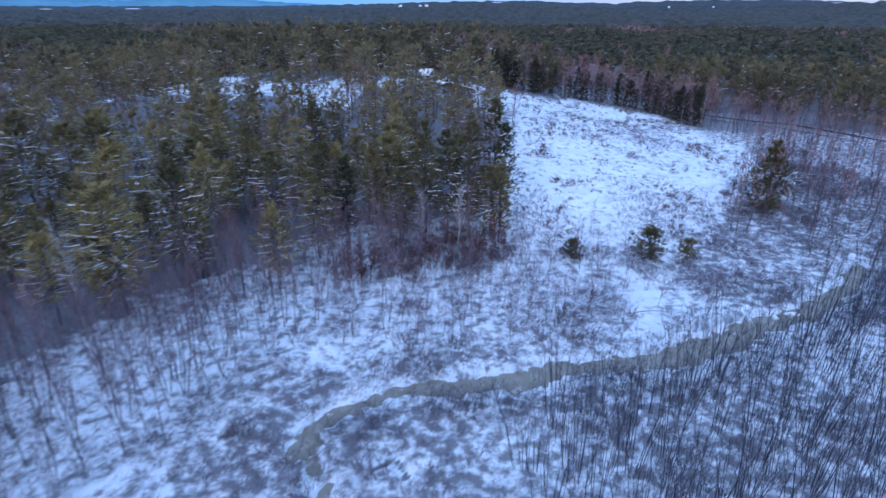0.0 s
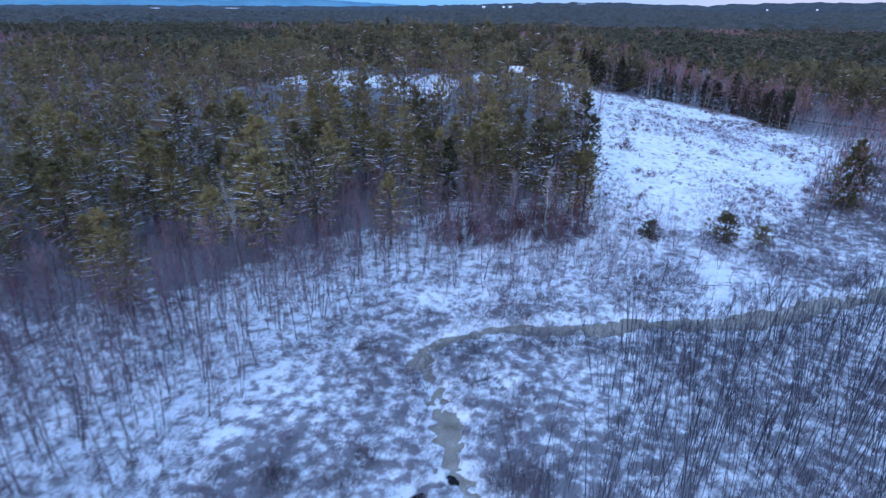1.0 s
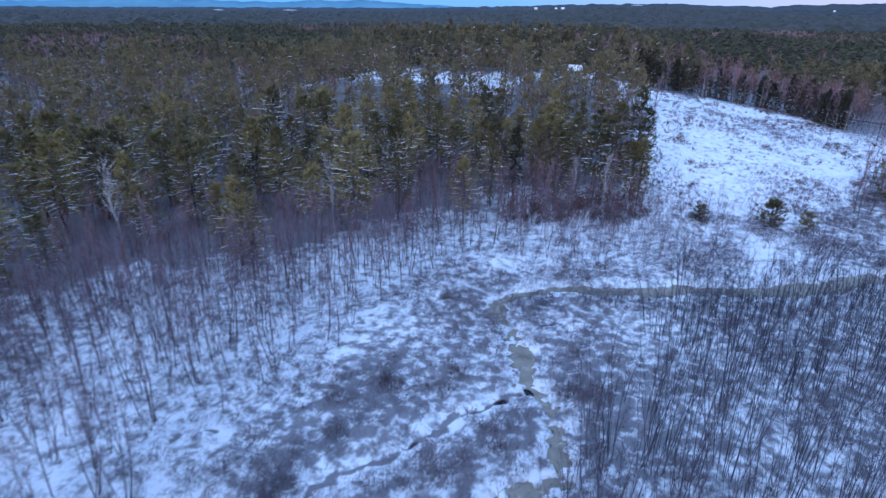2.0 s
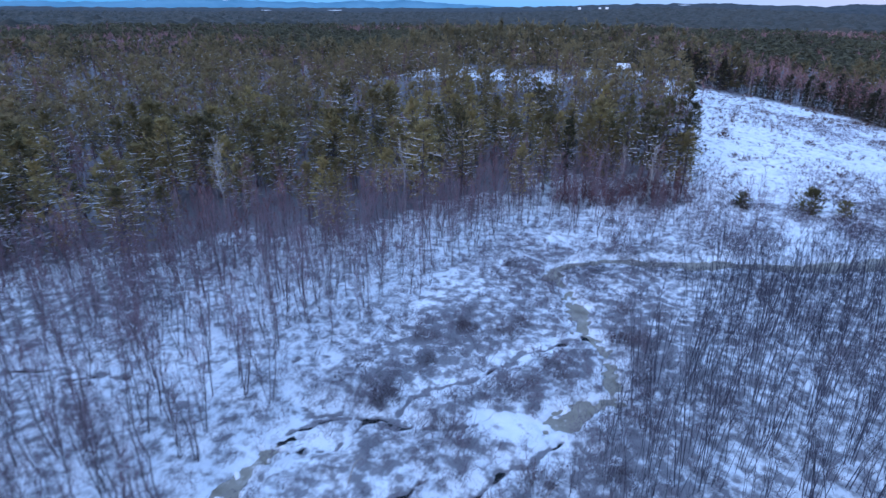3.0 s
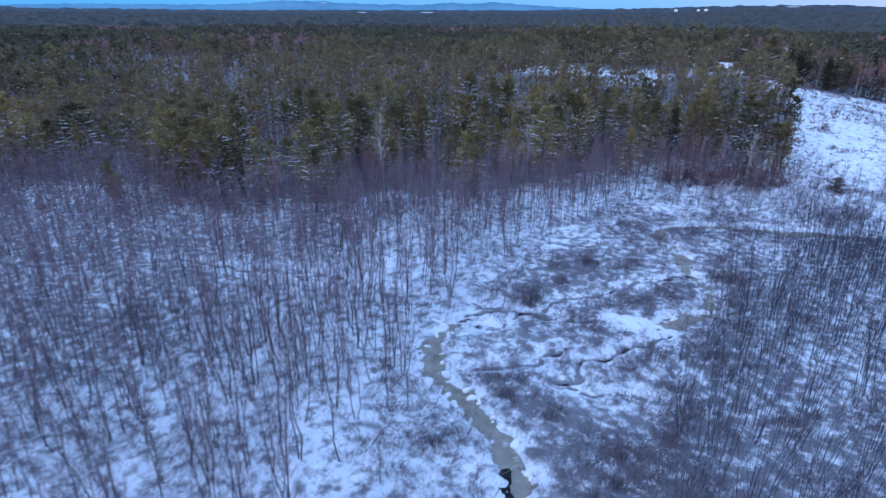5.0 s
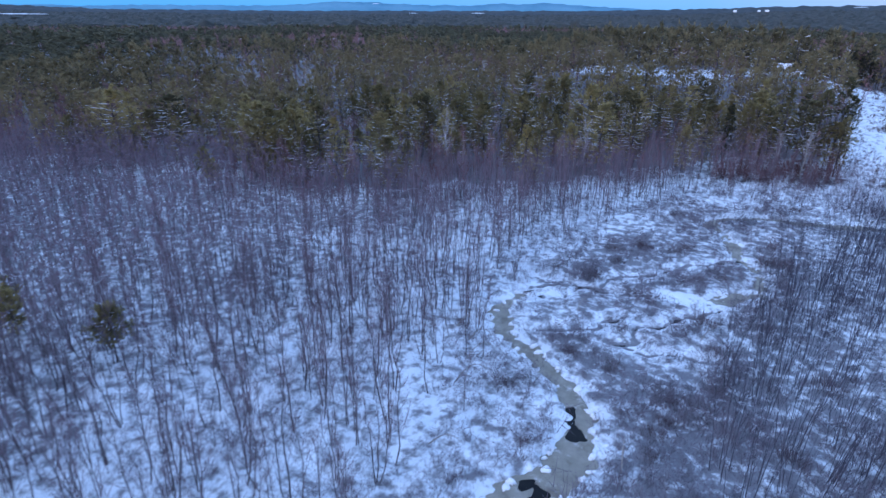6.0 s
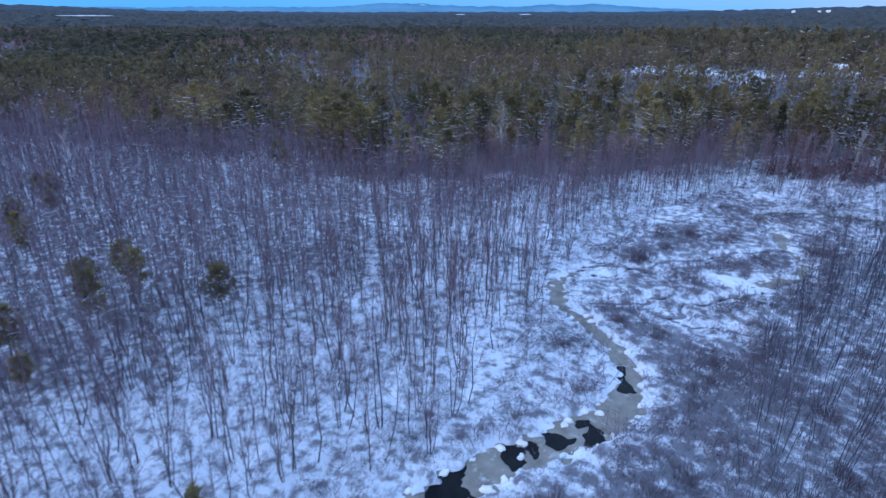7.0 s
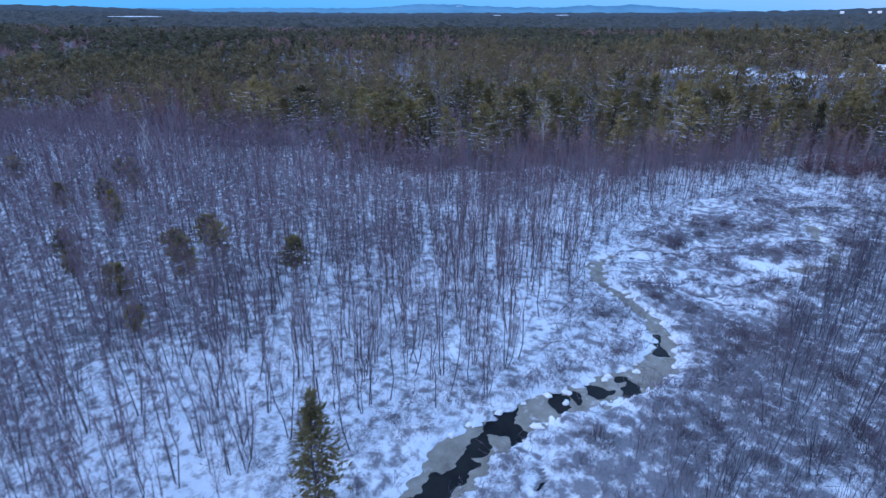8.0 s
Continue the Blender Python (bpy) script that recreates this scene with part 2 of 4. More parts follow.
def noise_of(nt, scale, detail=4.0, rough=0.6):
    geo = nt.nodes.new("ShaderNodeNewGeometry")
    n = node(nt, "TexNoise", Scale=scale, Detail=detail, Roughness=rough)
    nt.links.new(geo.outputs["Position"], n.inputs["Vector"])
    return n.outputs[0]


def mixed(nt, factor, a, b, mode="MIX"):
    n = nt.nodes.new("ShaderNodeMix")
    n.data_type, n.blend_type = "RGBA", mode
    for k, value in ((0, factor), (6, a), (7, b)):
        if isinstance(value, (int, float)):
            n.inputs[k].default_value = value
        elif isinstance(value, tuple):
            n.inputs[k].default_value = (*value, 1)
        else:
            nt.links.new(value, n.inputs[k])
    return n.outputs[2]


def bumped(nt, bsdf, height, strength, distance):
    b = node(nt, "Bump", Strength=strength, Distance=distance)
    nt.links.new(height, b.inputs["Height"])
    nt.links.new(b.outputs[0], bsdf.inputs["Normal"])


def ground_snow(nt, bsdf):
    """Snow, through which sedge and litter show where the plants grow thick; the same dark tone paints the shade in the
    woods.
    """
    litter = ramp(nt, noise_of(nt, 1.7, 6, 0.7), (0.3, (0.060, 0.062, 0.076)), (0.7, (0.175, 0.172, 0.190)))
    snow = ramp(nt, noise_of(nt, 0.35, 5, 0.6), (0.3, (0.63, 0.69, 0.745)), (0.7, (0.825, 0.855, 0.885)))
    cover = nt.nodes.new("ShaderNodeAttribute")
    cover.attribute_name = "sedge_shade"
    add = nt.nodes.new("ShaderNodeMath")
    add.operation = "MULTIPLY_ADD"
    nt.links.new(cover.outputs["Fac"], add.inputs[0])
    add.inputs[1].default_value = 0.27
    speck = nt.nodes.new("ShaderNodeMath")
    speck.operation = "MULTIPLY_ADD"
    nt.links.new(noise_of(nt, 0.85, 8, 0.66), speck.inputs[0])
    speck.inputs[1].default_value, speck.inputs[2].default_value = 1.7, -0.56
    nt.links.new(speck.outputs[0], add.inputs[2])
    patches = ramp(nt, add.outputs[0], (0.36, (0, 0, 0)), (0.62, (0.9, 0.9, 0.9)))
    nt.links.new(mixed(nt, patches, snow, litter), bsdf.inputs["Base Color"])
    bsdf.inputs["Roughness"].default_value = 0.75
    bumped(nt, bsdf, noise_of(nt, 1.6, 7, 0.65), 0.8, 0.35)


def varied(low, high, scale, rough=0.85, island=True, spread=0.5):
    def build(nt, bsdf):
        info = nt.nodes.new("ShaderNodeObjectInfo")
        geo = nt.nodes.new("ShaderNodeNewGeometry")
        add = nt.nodes.new("ShaderNodeMath")
        add.operation = "MULTIPLY_ADD"
        nt.links.new(geo.outputs["Random Per Island"] if island else info.outputs["Random"], add.inputs[0])
        add.inputs[1].default_value = spread
        nt.links.new(noise_of(nt, scale, 4, 0.65), add.inputs[2])
        sub = nt.nodes.new("ShaderNodeMath")
        sub.operation = "SUBTRACT"
        sub.inputs[1].default_value = spread * 0.5
        total = add
        if island:
            other = nt.nodes.new("ShaderNodeMath")
            other.operation = "MULTIPLY_ADD"
            nt.links.new(info.outputs["Random"], other.inputs[0])
            other.inputs[1].default_value, other.inputs[2].default_value = 0.3, -0.15
            whole = nt.nodes.new("ShaderNodeMath")
            nt.links.new(add.outputs[0], whole.inputs[0])
            nt.links.new(other.outputs[0], whole.inputs[1])
            total = whole
        nt.links.new(total.outputs[0], sub.inputs[0])
        nt.links.new(ramp(nt, sub.outputs[0], (0.25, low), (0.75, high)), bsdf.inputs["Base Color"])
        bsdf.inputs["Roughness"].default_value = rough
        bsdf.inputs["Specular IOR Level"].default_value = 0.2
    return build


def needles(low, high, scale, spread=0.45):
    base = varied(low, high, scale, spread=spread)

    def build(nt, bsdf):
        base(nt, bsdf)
        colour = bsdf.inputs["Base Color"].links[0].from_socket
        glow = nt.nodes.new("ShaderNodeBsdfTranslucent")
        nt.links.new(colour, glow.inputs[0])
        mix = nt.nodes.new("ShaderNodeMixShader")
        mix.inputs[0].default_value = 0.5
        nt.links.new(bsdf.outputs[0], mix.inputs[1])
        nt.links.new(glow.outputs[0], mix.inputs[2])
        nt.links.new(mix.outputs[0], nt.nodes["Material Output"].inputs[0])
    return build


def ice_surface(nt, bsdf):
    tone = ramp(nt, noise_of(nt, 0.7, 6, 0.6), (0.28, (0.105, 0.085, 0.066)), (0.42, (0.185, 0.172, 0.135)), (0.62, (0.245, 0.23, 0.19)), (0.8, (0.38, 0.37, 0.33)))
    dusting = ramp(nt, noise_of(nt, 0.9, 6, 0.7), (0.57, (0, 0, 0)), (0.72, (0.55, 0.55, 0.55)))
    nt.links.new(mixed(nt, dusting, tone, (0.74, 0.75, 0.77)), bsdf.inputs["Base Color"])
    bsdf.inputs["Roughness"].default_value = 0.5
    bumped(nt, bsdf, noise_of(nt, 3.0, 4), 0.25, 0.05)


def dark_water(nt, bsdf):
    nt.links.new(ramp(nt, noise_of(nt, 0.5, 3), (0.3, (0.006, 0.008, 0.010)), (0.7, (0.016, 0.018, 0.018))), bsdf.inputs["Base Color"])
    bsdf.inputs["Roughness"].default_value = 0.06
    bsdf.inputs["IOR"].default_value = 1.33
    bsdf.inputs["Specular IOR Level"].default_value = 0.14


SNOW = material("snow_ground", ground_snow)
ICE = material("creek_ice", ice_surface)
WATER_MAT = material("dark_water", dark_water)
BARK = material("bark", varied((0.050, 0.045, 0.054), (0.135, 0.118, 0.128), 1.2))
TWIG = material("twig", varied((0.100, 0.074, 0.090), (0.230, 0.168, 0.198), 0.15))
WOOD_TWIG = material("wood_twig", varied((0.165, 0.092, 0.096), (0.375, 0.215, 0.220), 0.10))
EDGE_TWIG = material("red_twig", varied((0.092, 0.042, 0.042), (0.220, 0.102, 0.100), 0.12))
STEM = material("alder_stem", varied((0.034, 0.037, 0.054), (0.100, 0.100, 0.130), 0.3))
SHRUB = material("shrub_twig", varied((0.072, 0.066, 0.084), (0.185, 0.160, 0.192), 0.2))
WEED = material("dead_weed", varied((0.05, 0.032, 0.030), (0.15, 0.098, 0.08), 0.3))
BUSH = material("bush_twig", varied((0.062, 0.046, 0.056), (0.155, 0.115, 0.130), 0.4))
PALE = material("pale_bark", varied((0.16, 0.14, 0.13), (0.38, 0.35, 0.33), 0.6))
FROST = material("frosted_twig", varied((0.26, 0.24, 0.24), (0.55, 0.53, 0.53), 0.5))
NEEDLE = material("pine_needles", needles((0.102, 0.093, 0.053), (0.46, 0.365, 0.160), 0.12, 0.28))
FAR_NEEDLE = material("far_needles", needles((0.082, 0.076, 0.050), (0.335, 0.262, 0.135), 0.08, 0.3))
YOUNG_PINE = material("young_pine_needles", needles((0.11, 0.105, 0.05), (0.42, 0.34, 0.15), 0.3, 0.3))
DARK_PINE = material("dark_pine_needles", needles((0.050, 0.055, 0.034), (0.28, 0.235, 0.115), 0.15, 0.3))
DEEP_NEEDLE = material("deep_woods_needles", needles((0.040, 0.050, 0.042), (0.165, 0.150, 0.092), 0.03, 0.35))
SPRUCE = material("spruce_needles", needles((0.036, 0.042, 0.034), (0.125, 0.122, 0.080), 0.2))
LOAD = material("snow_load", varied((0.66, 0.68, 0.72), (0.85, 0.85, 0.86), 1.0, 0.7))
FAR_MAT = material("far_canopy", varied((0.016, 0.024, 0.022), (0.075, 0.070, 0.060), 0.05, spread=0.1))


# ---- where things grow ----
def front(x):
    """Where the pines begin, going north."""
    return np.interp(x, [p[0] for p in PINE_LINE[:4]] + [-74, -64, -56, -42, -33, -14, 3], [p[1] for p in PINE_LINE[:4]] + [5, 10, 23, 33, 50, 61, 69])


def dry(x, y, gap=0.6):
    near = (np.abs(x + 8) < 90) & (np.abs(y - 5) < 95)
    d = np.full(np.shape(x), 9.0)
    d[near] = water_edge(x[near], y[near])
    return d > gap


# creek side of the maple swamp: east edge of the trees, by y
def swamp_edge(y):
    return np.interp(y, [-90, -57, -52, -43, -34, -22, -10, 5, 16, 30, 41], [-26, -24, -23.5, -22, -21, -22.5, -29, -29.5, -26, -21, -17])


def swamp(x, y):
    west = (x < swamp_edge(y)) & (y < 44)
    north = (y >= 44) & (y > 45.5 + 0.25 * np.maximum(x, 0)) & (x < 26)
    d = np.where(west | north, 1.0, 0.0) * (y < front(x) + 6) * (x > -215)
    edge = smooth((swamp_edge(y) - x) / 9)
    d = d * (1 - 0.3 * smooth((-150 - x) / 60)) * (1 - 0.75 * smooth((x - 5) / 6))
    return d * np.where(west, (0.35 + 0.65 * edge) * (1 + 0.5 * smooth((y - 12) / 12)), 0.75) * (0.84 + 0.2 * fractal(x, y, 9, 2, 71)) * dry(x, y, 1.0)


def thicket(x, y):
    edge = np.interp(y, [-90, -60, -45, -30, -6, 0, 13, 28, 35, 42], [-3, -4, -5, -4, -6, -5.5, -3, 2.5, 6, 14])
    d = (x > edge) & (y < 42 + 0.62 * np.maximum(x - 13, 0) - 3) & (x < 75)
    return d * (0.92 + 0.5 * fractal(x, y, 8, 2, 73)) * dry(x, y, 0.8)


# ---- ground, ice and water ----
def spaced(bands, reach):
    """Grid lines: bands of (from, to, step), then wider and wider steps out to reach."""
    core = np.concatenate([np.arange(lo, hi - step * 0.3, step) for lo, hi, step in bands] + [[bands[-1][1]]])
    out, d = [], 0.6
    while not out or out[-1] < reach:
        d = min(d * 1.17, 300)
        out.append((out[-1] if out else 0) + d)
    out = np.array(out)
    return np.concatenate([core[0] - out[::-1], core, core[-1] + out])


def grid_tris(ny, nx):
    i = (np.arange(ny - 1)[:, None] * nx + np.arange(nx - 1)[None]).ravel()
    return np.concatenate([np.stack([i, i + 1, i + nx + 1], 1), np.stack([i, i + nx + 1, i + nx], 1)])


def past_road(x, y):
    """Metres beyond the stream that runs through the east woods."""
    return (x - 62) * 0.79 + (y - 196) * 0.62


def clean(x, y):
    """Two smooth drifts that nothing grows through."""
    return (np.hypot((x + 10.8) / 4.4, (y - 2.2) / 1.7) < 1) | (line_distance(x + 0.8 * fractal(x, y, 4, 2, 67), y, [(19.4, 63, 1.2), (19.2, 57, 1.7), (18, 49.5, 1.2)]) < 0)


def sedge_shade(x, y):
    """How thick sedge and litter stand through the snow, 0 to 1; higher in the woods, as painted shade."""
    jx, jy = x + 5 * fractal(x, y, 9, 3, 63), y + 5 * fractal(x, y, 9, 3, 64)
    wet = smooth((jx - swamp_edge(jy) + 2) / 9) * smooth((48 - jy) / 9) * smooth((90 - jx) / 10)
    wood = smooth((jy - front(jx) - 1) / 20) * np.maximum(smooth((6 - jx) / 5), smooth((jy - 185) / 15))
    east = smooth((jx - 20) / 14) * smooth((jy - 46) / 8) * (1 - wood)
    open_field = inside(x + 0.4 * (jx - x), y + 0.4 * (jy - y), FIELD) | inside(jx, jy, BACK_FIELD)
    c = 0.46 + 0.70 * wet * (1 - 0.3 * smooth((jx - 1) / 5))
    c = c + 0.55 * smooth((-42 - jx) / 25) * (jy < front(jx))
    c = np.maximum(c, 1.0 * east)
    c = np.maximum(c, 2.4 * smooth((past_road(jx, jy) - 6) / 10) * smooth((jx - 50) / 10))
    c = np.maximum(c, 1.7 * smooth((jx - 78) / 12) * smooth((jy - 80) / 20) * smooth((-10 - past_road(jx, jy)) / 8))
    wood = np.maximum(wood, smooth((jy - 156) / 10) * smooth((jx + 20) / 10))
    # litter colour over the woods floor stands in for the crowns' deep shade
    c = np.maximum(c, 3.0 * wood)
    c = np.where(open_field, 0.08 + 0.2 * smooth(fractal(x, y, 22, 2, 65)), c)
    c = np.where(clean(x, y), 0.0, c)
    return c * (0.95 + 0.2 * fractal(x, y, 8, 2, 61))


def build_ground():
    xs = spaced([(-64, -31, 0.6), (-31, -3.5, 0.24), (-3.5, 36, 0.45), (36, 50, 0.6)], 4800)
    ys = spaced([(-70, -58, 0.6), (-58, 46, 0.27), (46, 62, 0.5)], 4800)
    X, Y = np.meshgrid(xs, ys)
    Z = ground_height(X, Y)
    near = (np.abs(X + 8) < 90) & (np.abs(Y - 5) < 95)
    d = np.full(X.shape, 9.0)
    mud = d.copy()
    d[near], mud[near] = creek_edge(X[near], Y[near]), runnel_edge(X[near], Y[near])
    open_creek = d
    d = np.minimum(d, mud)
    carve = smooth((0.28 - d) / 0.55)
    Z = Z - np.maximum(Z + 0.30, 0) * np.exp(-(np.maximum(d, 0) / 1.1) ** 2) * 0.9
    lip = np.exp(-((d - 0.6) / 0.4) ** 2) * (0.05 + 0.12 * fractal(X, Y, 1.0, 2, 15))
    bed = np.where(open_creek < mud, -0.8, WATER - 0.05 + 0.16 * fractal(X, Y, 1.8, 2, 57))
    Z = Z * (1 - carve) + carve * bed + lip
    ob = new("ground", mesh_of("ground", np.stack([X, Y, Z], -1).reshape(-1, 3), grid_tris(*X.shape), [SNOW], shade=True))
    cover = ob.data.attributes.new("sedge_shade", "FLOAT", "POINT")
    cover.data.foreach_set("value", (sedge_shade(X, Y) * (1 - 0.7 * np.exp(-(d / 1.6) ** 2)) + 2.2 * smooth((0.14 - mud) / 0.24)).astype(np.float32).ravel())
    tagged(ob, "snow-covered marsh and hillside, bare litter showing through, woods floor coloured dark for shade", "ground", kind="structure")
    # ice sheet that dips under the water where the creek is open
    t = grid_tris(*X.shape)
    cell = (d.ravel()[t] < 0.6).all(1)
    t = t[cell]
    used, back = np.unique(t, return_inverse=True)
    x, y = X.ravel()[used], Y.ravel()[used]
    gap = np.full(x.shape, 9.0)
    for ox, oy, r in OPEN_WATER:
        gap = np.minimum(gap, np.hypot(x - ox, (y - oy) * 0.8) - r)
    gap = gap + 0.42 * fractal(x, y, 1.6, 2, 51) + 0.22 * fractal(x, y, 0.7, 2, 52) - 0.1
    for run in RUNNELS:
        gap = np.minimum(gap, line_distance(x, y, run) - 0.6)
    z = WATER + 0.05 - 0.20 * smooth((0.15 - gap) / 0.5) + 0.02 * fractal(x, y, 1.2, 2, 53)
    ob = new("creek_ice", mesh_of("creek_ice", np.stack([x, y, z], 1), back.reshape(-1, 3), [ICE], shade=True))
    tagged(ob, "greenish tan ice on the winding creek", "ice", kind="structure")
    ob = new("creek_water", mesh_of("creek_water", np.stack([x, y, np.full(x.shape, WATER)], 1), back.reshape(-1, 3), [WATER_MAT]))
    tagged(ob, "black open water between the ice", "water", kind="structure")


build_ground()


# ---- plants ----
def bare_tree(rng, h, limbs=14, twigs=7, sides=5, bark=0, twig=1, r0=0.0085, low=0.3, thick=1.0, pale=False, fine=None, foot=(0, 0), lean=(0, 0), geos=None):
    """A slender leafless tree: (trunk, crown) as two Geos."""
    trunk, crown = geos or (Geo(), Geo())
    k = 6 if sides > 3 else 4
    us = np.linspace(0, 1, k)
    bend = np.cumsum(rng.normal(0, 0.017 * h, (k, 2)), axis=0) * (us > 0)[:, None]
    pts = np.concatenate([np.asarray(foot) + np.asarray(lean) * h * us[:, None] ** 0.8 + bend, us[:, None] * h], 1)
    rad = h * r0 * (1 - 0.85 * us) + 0.006
    trunk.tube(pts, rad, sides, bark)
    turn = rng.uniform(0, 6.28)
    for i in range(limbs):
        u = low + (0.97 - low) * (i + rng.random()) / limbs
        p = np.array([np.interp(u, us, pts[:, c]) for c in range(3)])
        turn += 2.4 + rng.normal(0, 0.4)
        tilt = radians(rng.uniform(14, 42))
        d = np.array([math.cos(turn) * math.sin(tilt), math.sin(turn) * math.sin(tilt), math.cos(tilt)])
        length = h * (0.09 + 0.24 * (1.05 - u)) * rng.uniform(0.6, 1.25)
        q = p + d * length * 0.5
        e = q + (d + np.array([0, 0, 0.35])) * length * 0.5
        rr = max(0.013, h * r0 * (1 - 0.85 * u) * 0.45)
        if sides > 3:
            crown.tube([p, q, e], [rr, rr * 0.65, 0.006], 3, 0 if pale else twig)
        else:
            crown.cone(p, e, rr, twig)
        for j in range(twigs):
            f = rng.uniform(0.2, 1.0)
            b = p + (q - p) * f * 2 if f < 0.5 else q + (e - q) * (f - 0.5) * 2
            w = d * 0.6 + rng.normal(0, 0.5, 3) + np.array([0, 0, 0.4])
            w /= np.linalg.norm(w)
            (fine or blade)(crown, b, b + w * rng.uniform(0.05, 0.14) * h, 0.0145 * thick, rng, twig)
    return trunk, crown


def many_stemmed(rng, h, stems, **kw):
    """One to three trunks leaning apart from one foot."""
    geos, turn = (Geo(), Geo()), rng.uniform(0, 6.28)
    for i in range(stems):
        a = turn + i * 6.28 / stems + rng.normal(0, 0.4)
        apart = rng.uniform(0.03, 0.13) if stems > 1 else rng.uniform(0, 0.05)
        bare_tree(rng, h * (1 - 0.16 * i * rng.random()), foot=(0.14 * math.cos(a), 0.14 * math.sin(a)), lean=(apart * math.cos(a), apart * math.sin(a)), geos=geos, **kw)
    return geos


def joined(geos, shift=(0, 0, 0)):
    """One set of arrays; shift is added to each Geo's material numbers."""
    g = Geo()
    for o, k in zip(geos, shift):
        v, t, m = o.arrays()
        g.v.append(v), g.t.append(t + g.n), g.m.append(m + k)
        g.n += len(v)
    return g.arrays()


def conifer_far(rng, h, w):
    """A far pine: a trunk and a ragged crown of overlapping sprays."""
    g = Geo()
    g.cone((0, 0, 0), (0, 0, h * 0.7), 0.16, 1)
    lop = rng.normal(0, 0.12, 2) * w
    for i in range(40):
        u = (i + rng.random()) / 40
        a = rng.uniform(0, 6.28)
        reach = w * (0.25 + 0.8 * math.sqrt(max(0.0, 1 - u ** 1.8))) * rng.uniform(0.55, 1.1)
        c = np.array([lop[0] * u, lop[1] * u, h * (0.34 + 0.64 * u)])
        out = np.array([math.cos(a), math.sin(a), rng.uniform(0.05, 0.5)])
        tip = c + out * reach + (0, 0, h * 0.03)
        side = np.array([-math.sin(a), math.cos(a), rng.normal(0, 0.2)]) * w * rng.uniform(0.22, 0.4)
        mid = c + out * reach * 0.35
        g.add([mid + side, mid - side, tip], [(0, 1, 2)], 0)
    return g.arrays()


def hardwood_far(rng, h):
    """A far leafless tree: a forked trunk and a spray of branches."""
    g = Geo()
    g.cone((0, 0, 0), (rng.normal(0, 0.4), rng.normal(0, 0.4), h * 0.9), 0.16, 0)
    for i in range(17):
        a, u = rng.uniform(0, 6.28), rng.uniform(0.35, 0.75)
        p = np.array([0, 0, h * u])
        d = np.array([math.cos(a) * 0.55, math.sin(a) * 0.55, 0.9])
        blade(g, p, p + d * h * rng.uniform(0.18, 0.34), 0.13, rng, 1)
    return g.arrays()


def pine(rng, h, whorls=15, boughs=6, tufts=5, blades=5, bottom=0.22, width=0.2, size=1.0, snow=0.6, droop=0.0, taper=2.1):
    """A pine with whorled boughs: (trunk, crown, snow)."""
    trunk, crown, load = Geo(), Geo(), Geo()
    trunk.tube([(0, 0, 0), (0.02 * h * rng.normal(), 0.02 * h * rng.normal(), h * 0.5), (0, 0, h * 0.97)], [h * 0.012, h * 0.008, 0.02], 6)
    for i in range(whorls):
        u = bottom + (0.985 - bottom) * (i + rng.uniform(-0.4, 0.4)) / (whorls - 1)
        v = (u - bottom) / (1 - bottom)
        reach = h * width * (0.5 + 1.6 * v if v < 0.3 else 0.98 * (1 - ((v - 0.3) / 0.74) ** taper)) * rng.uniform(0.7, 1.15) + 0.25
        turn = rng.uniform(0, 6.28)
        for j in range(boughs):
            if rng.random() < 0.12:
                continue
            a = turn + j * 6.28 / boughs + rng.normal(0, 0.25)
            length = reach * rng.uniform(0.65, 1.2)
            rise = 0.55 * v - 0.12 - droop + rng.normal(0, 0.08)
            d = np.array([math.cos(a), math.sin(a), rise])
            p = np.array([0, 0, (u + rng.uniform(-0.6, 0.6) * (1 - bottom) / whorls) * h])
            e = p + d * length
            crown.cone(p, e, 0.012 * h * (1 - u) * 0.35 + 0.015, 1)
            full = tufts if v > 0.25 else max(2, int(tufts * (0.55 + 1.6 * v)))
            for k in range(full):
                f = 0.3 + 0.75 * (k + rng.random()) / full
                c = p + d * length * f + rng.normal(0, 0.15, 3) * (length * 0.6 + 0.4) * size ** 0.5
                for b in range(blades):
                    w = d * 0.9 + rng.normal(0, 0.55, 3) + np.array([0, 0, 0.3])
                    w /= np.linalg.norm(w)
                    s = np.cross(w, (0, 0, 1)) + 0.25 * rng.normal(0, 1, 3)
                    s /= np.linalg.norm(s) + 1e-9
                    g = rng.uniform(0.35, 0.62) * size * (0.6 + 0.03 * h)
                    crown.add([c - w * g * 0.3 + s * g * 0.19, c - w * g * 0.3 - s * g * 0.19, c + w * g], [(0, 1, 2)], 0)
            for lay in range(3 if snow > 0.9 else 2):
                if rng.random() > snow * (1.0 - 1.05 * v) or length < 0.5:
                    continue
                f0 = rng.uniform(0.15, 0.6)
                f1 = f0 + rng.uniform(0.25, 0.55)
                sag = rng.uniform(0.04, 0.12) * length
                side = np.array([-math.sin(a), math.cos(a), 0])
                off = side * rng.normal(0, 0.12) * length
                line = [p + d * length * f + off * f + (0, 0, 0.12 - sag * 4 * (f - f0) * (f1 - f)) for f in np.linspace(f0, f1, 3)]
                half = rng.uniform(0.018, 0.045) * (0.7 + 0.3 * size)
                for o, n in zip(line, line[1:]):
                    load.add([o + side * half, n + side * half * 0.8, n + (0, 0, half * 1.6), o + (0, 0, half * 1.8), o - side * half, n - side * half * 0.8], [(0, 1, 2), (0, 2, 3), (3, 2, 5), (3, 5, 4)])
    if not load.v:
        load.cone((0, 0, h), (0, 0, h + 0.2), 0.1)
    return trunk, crown, load


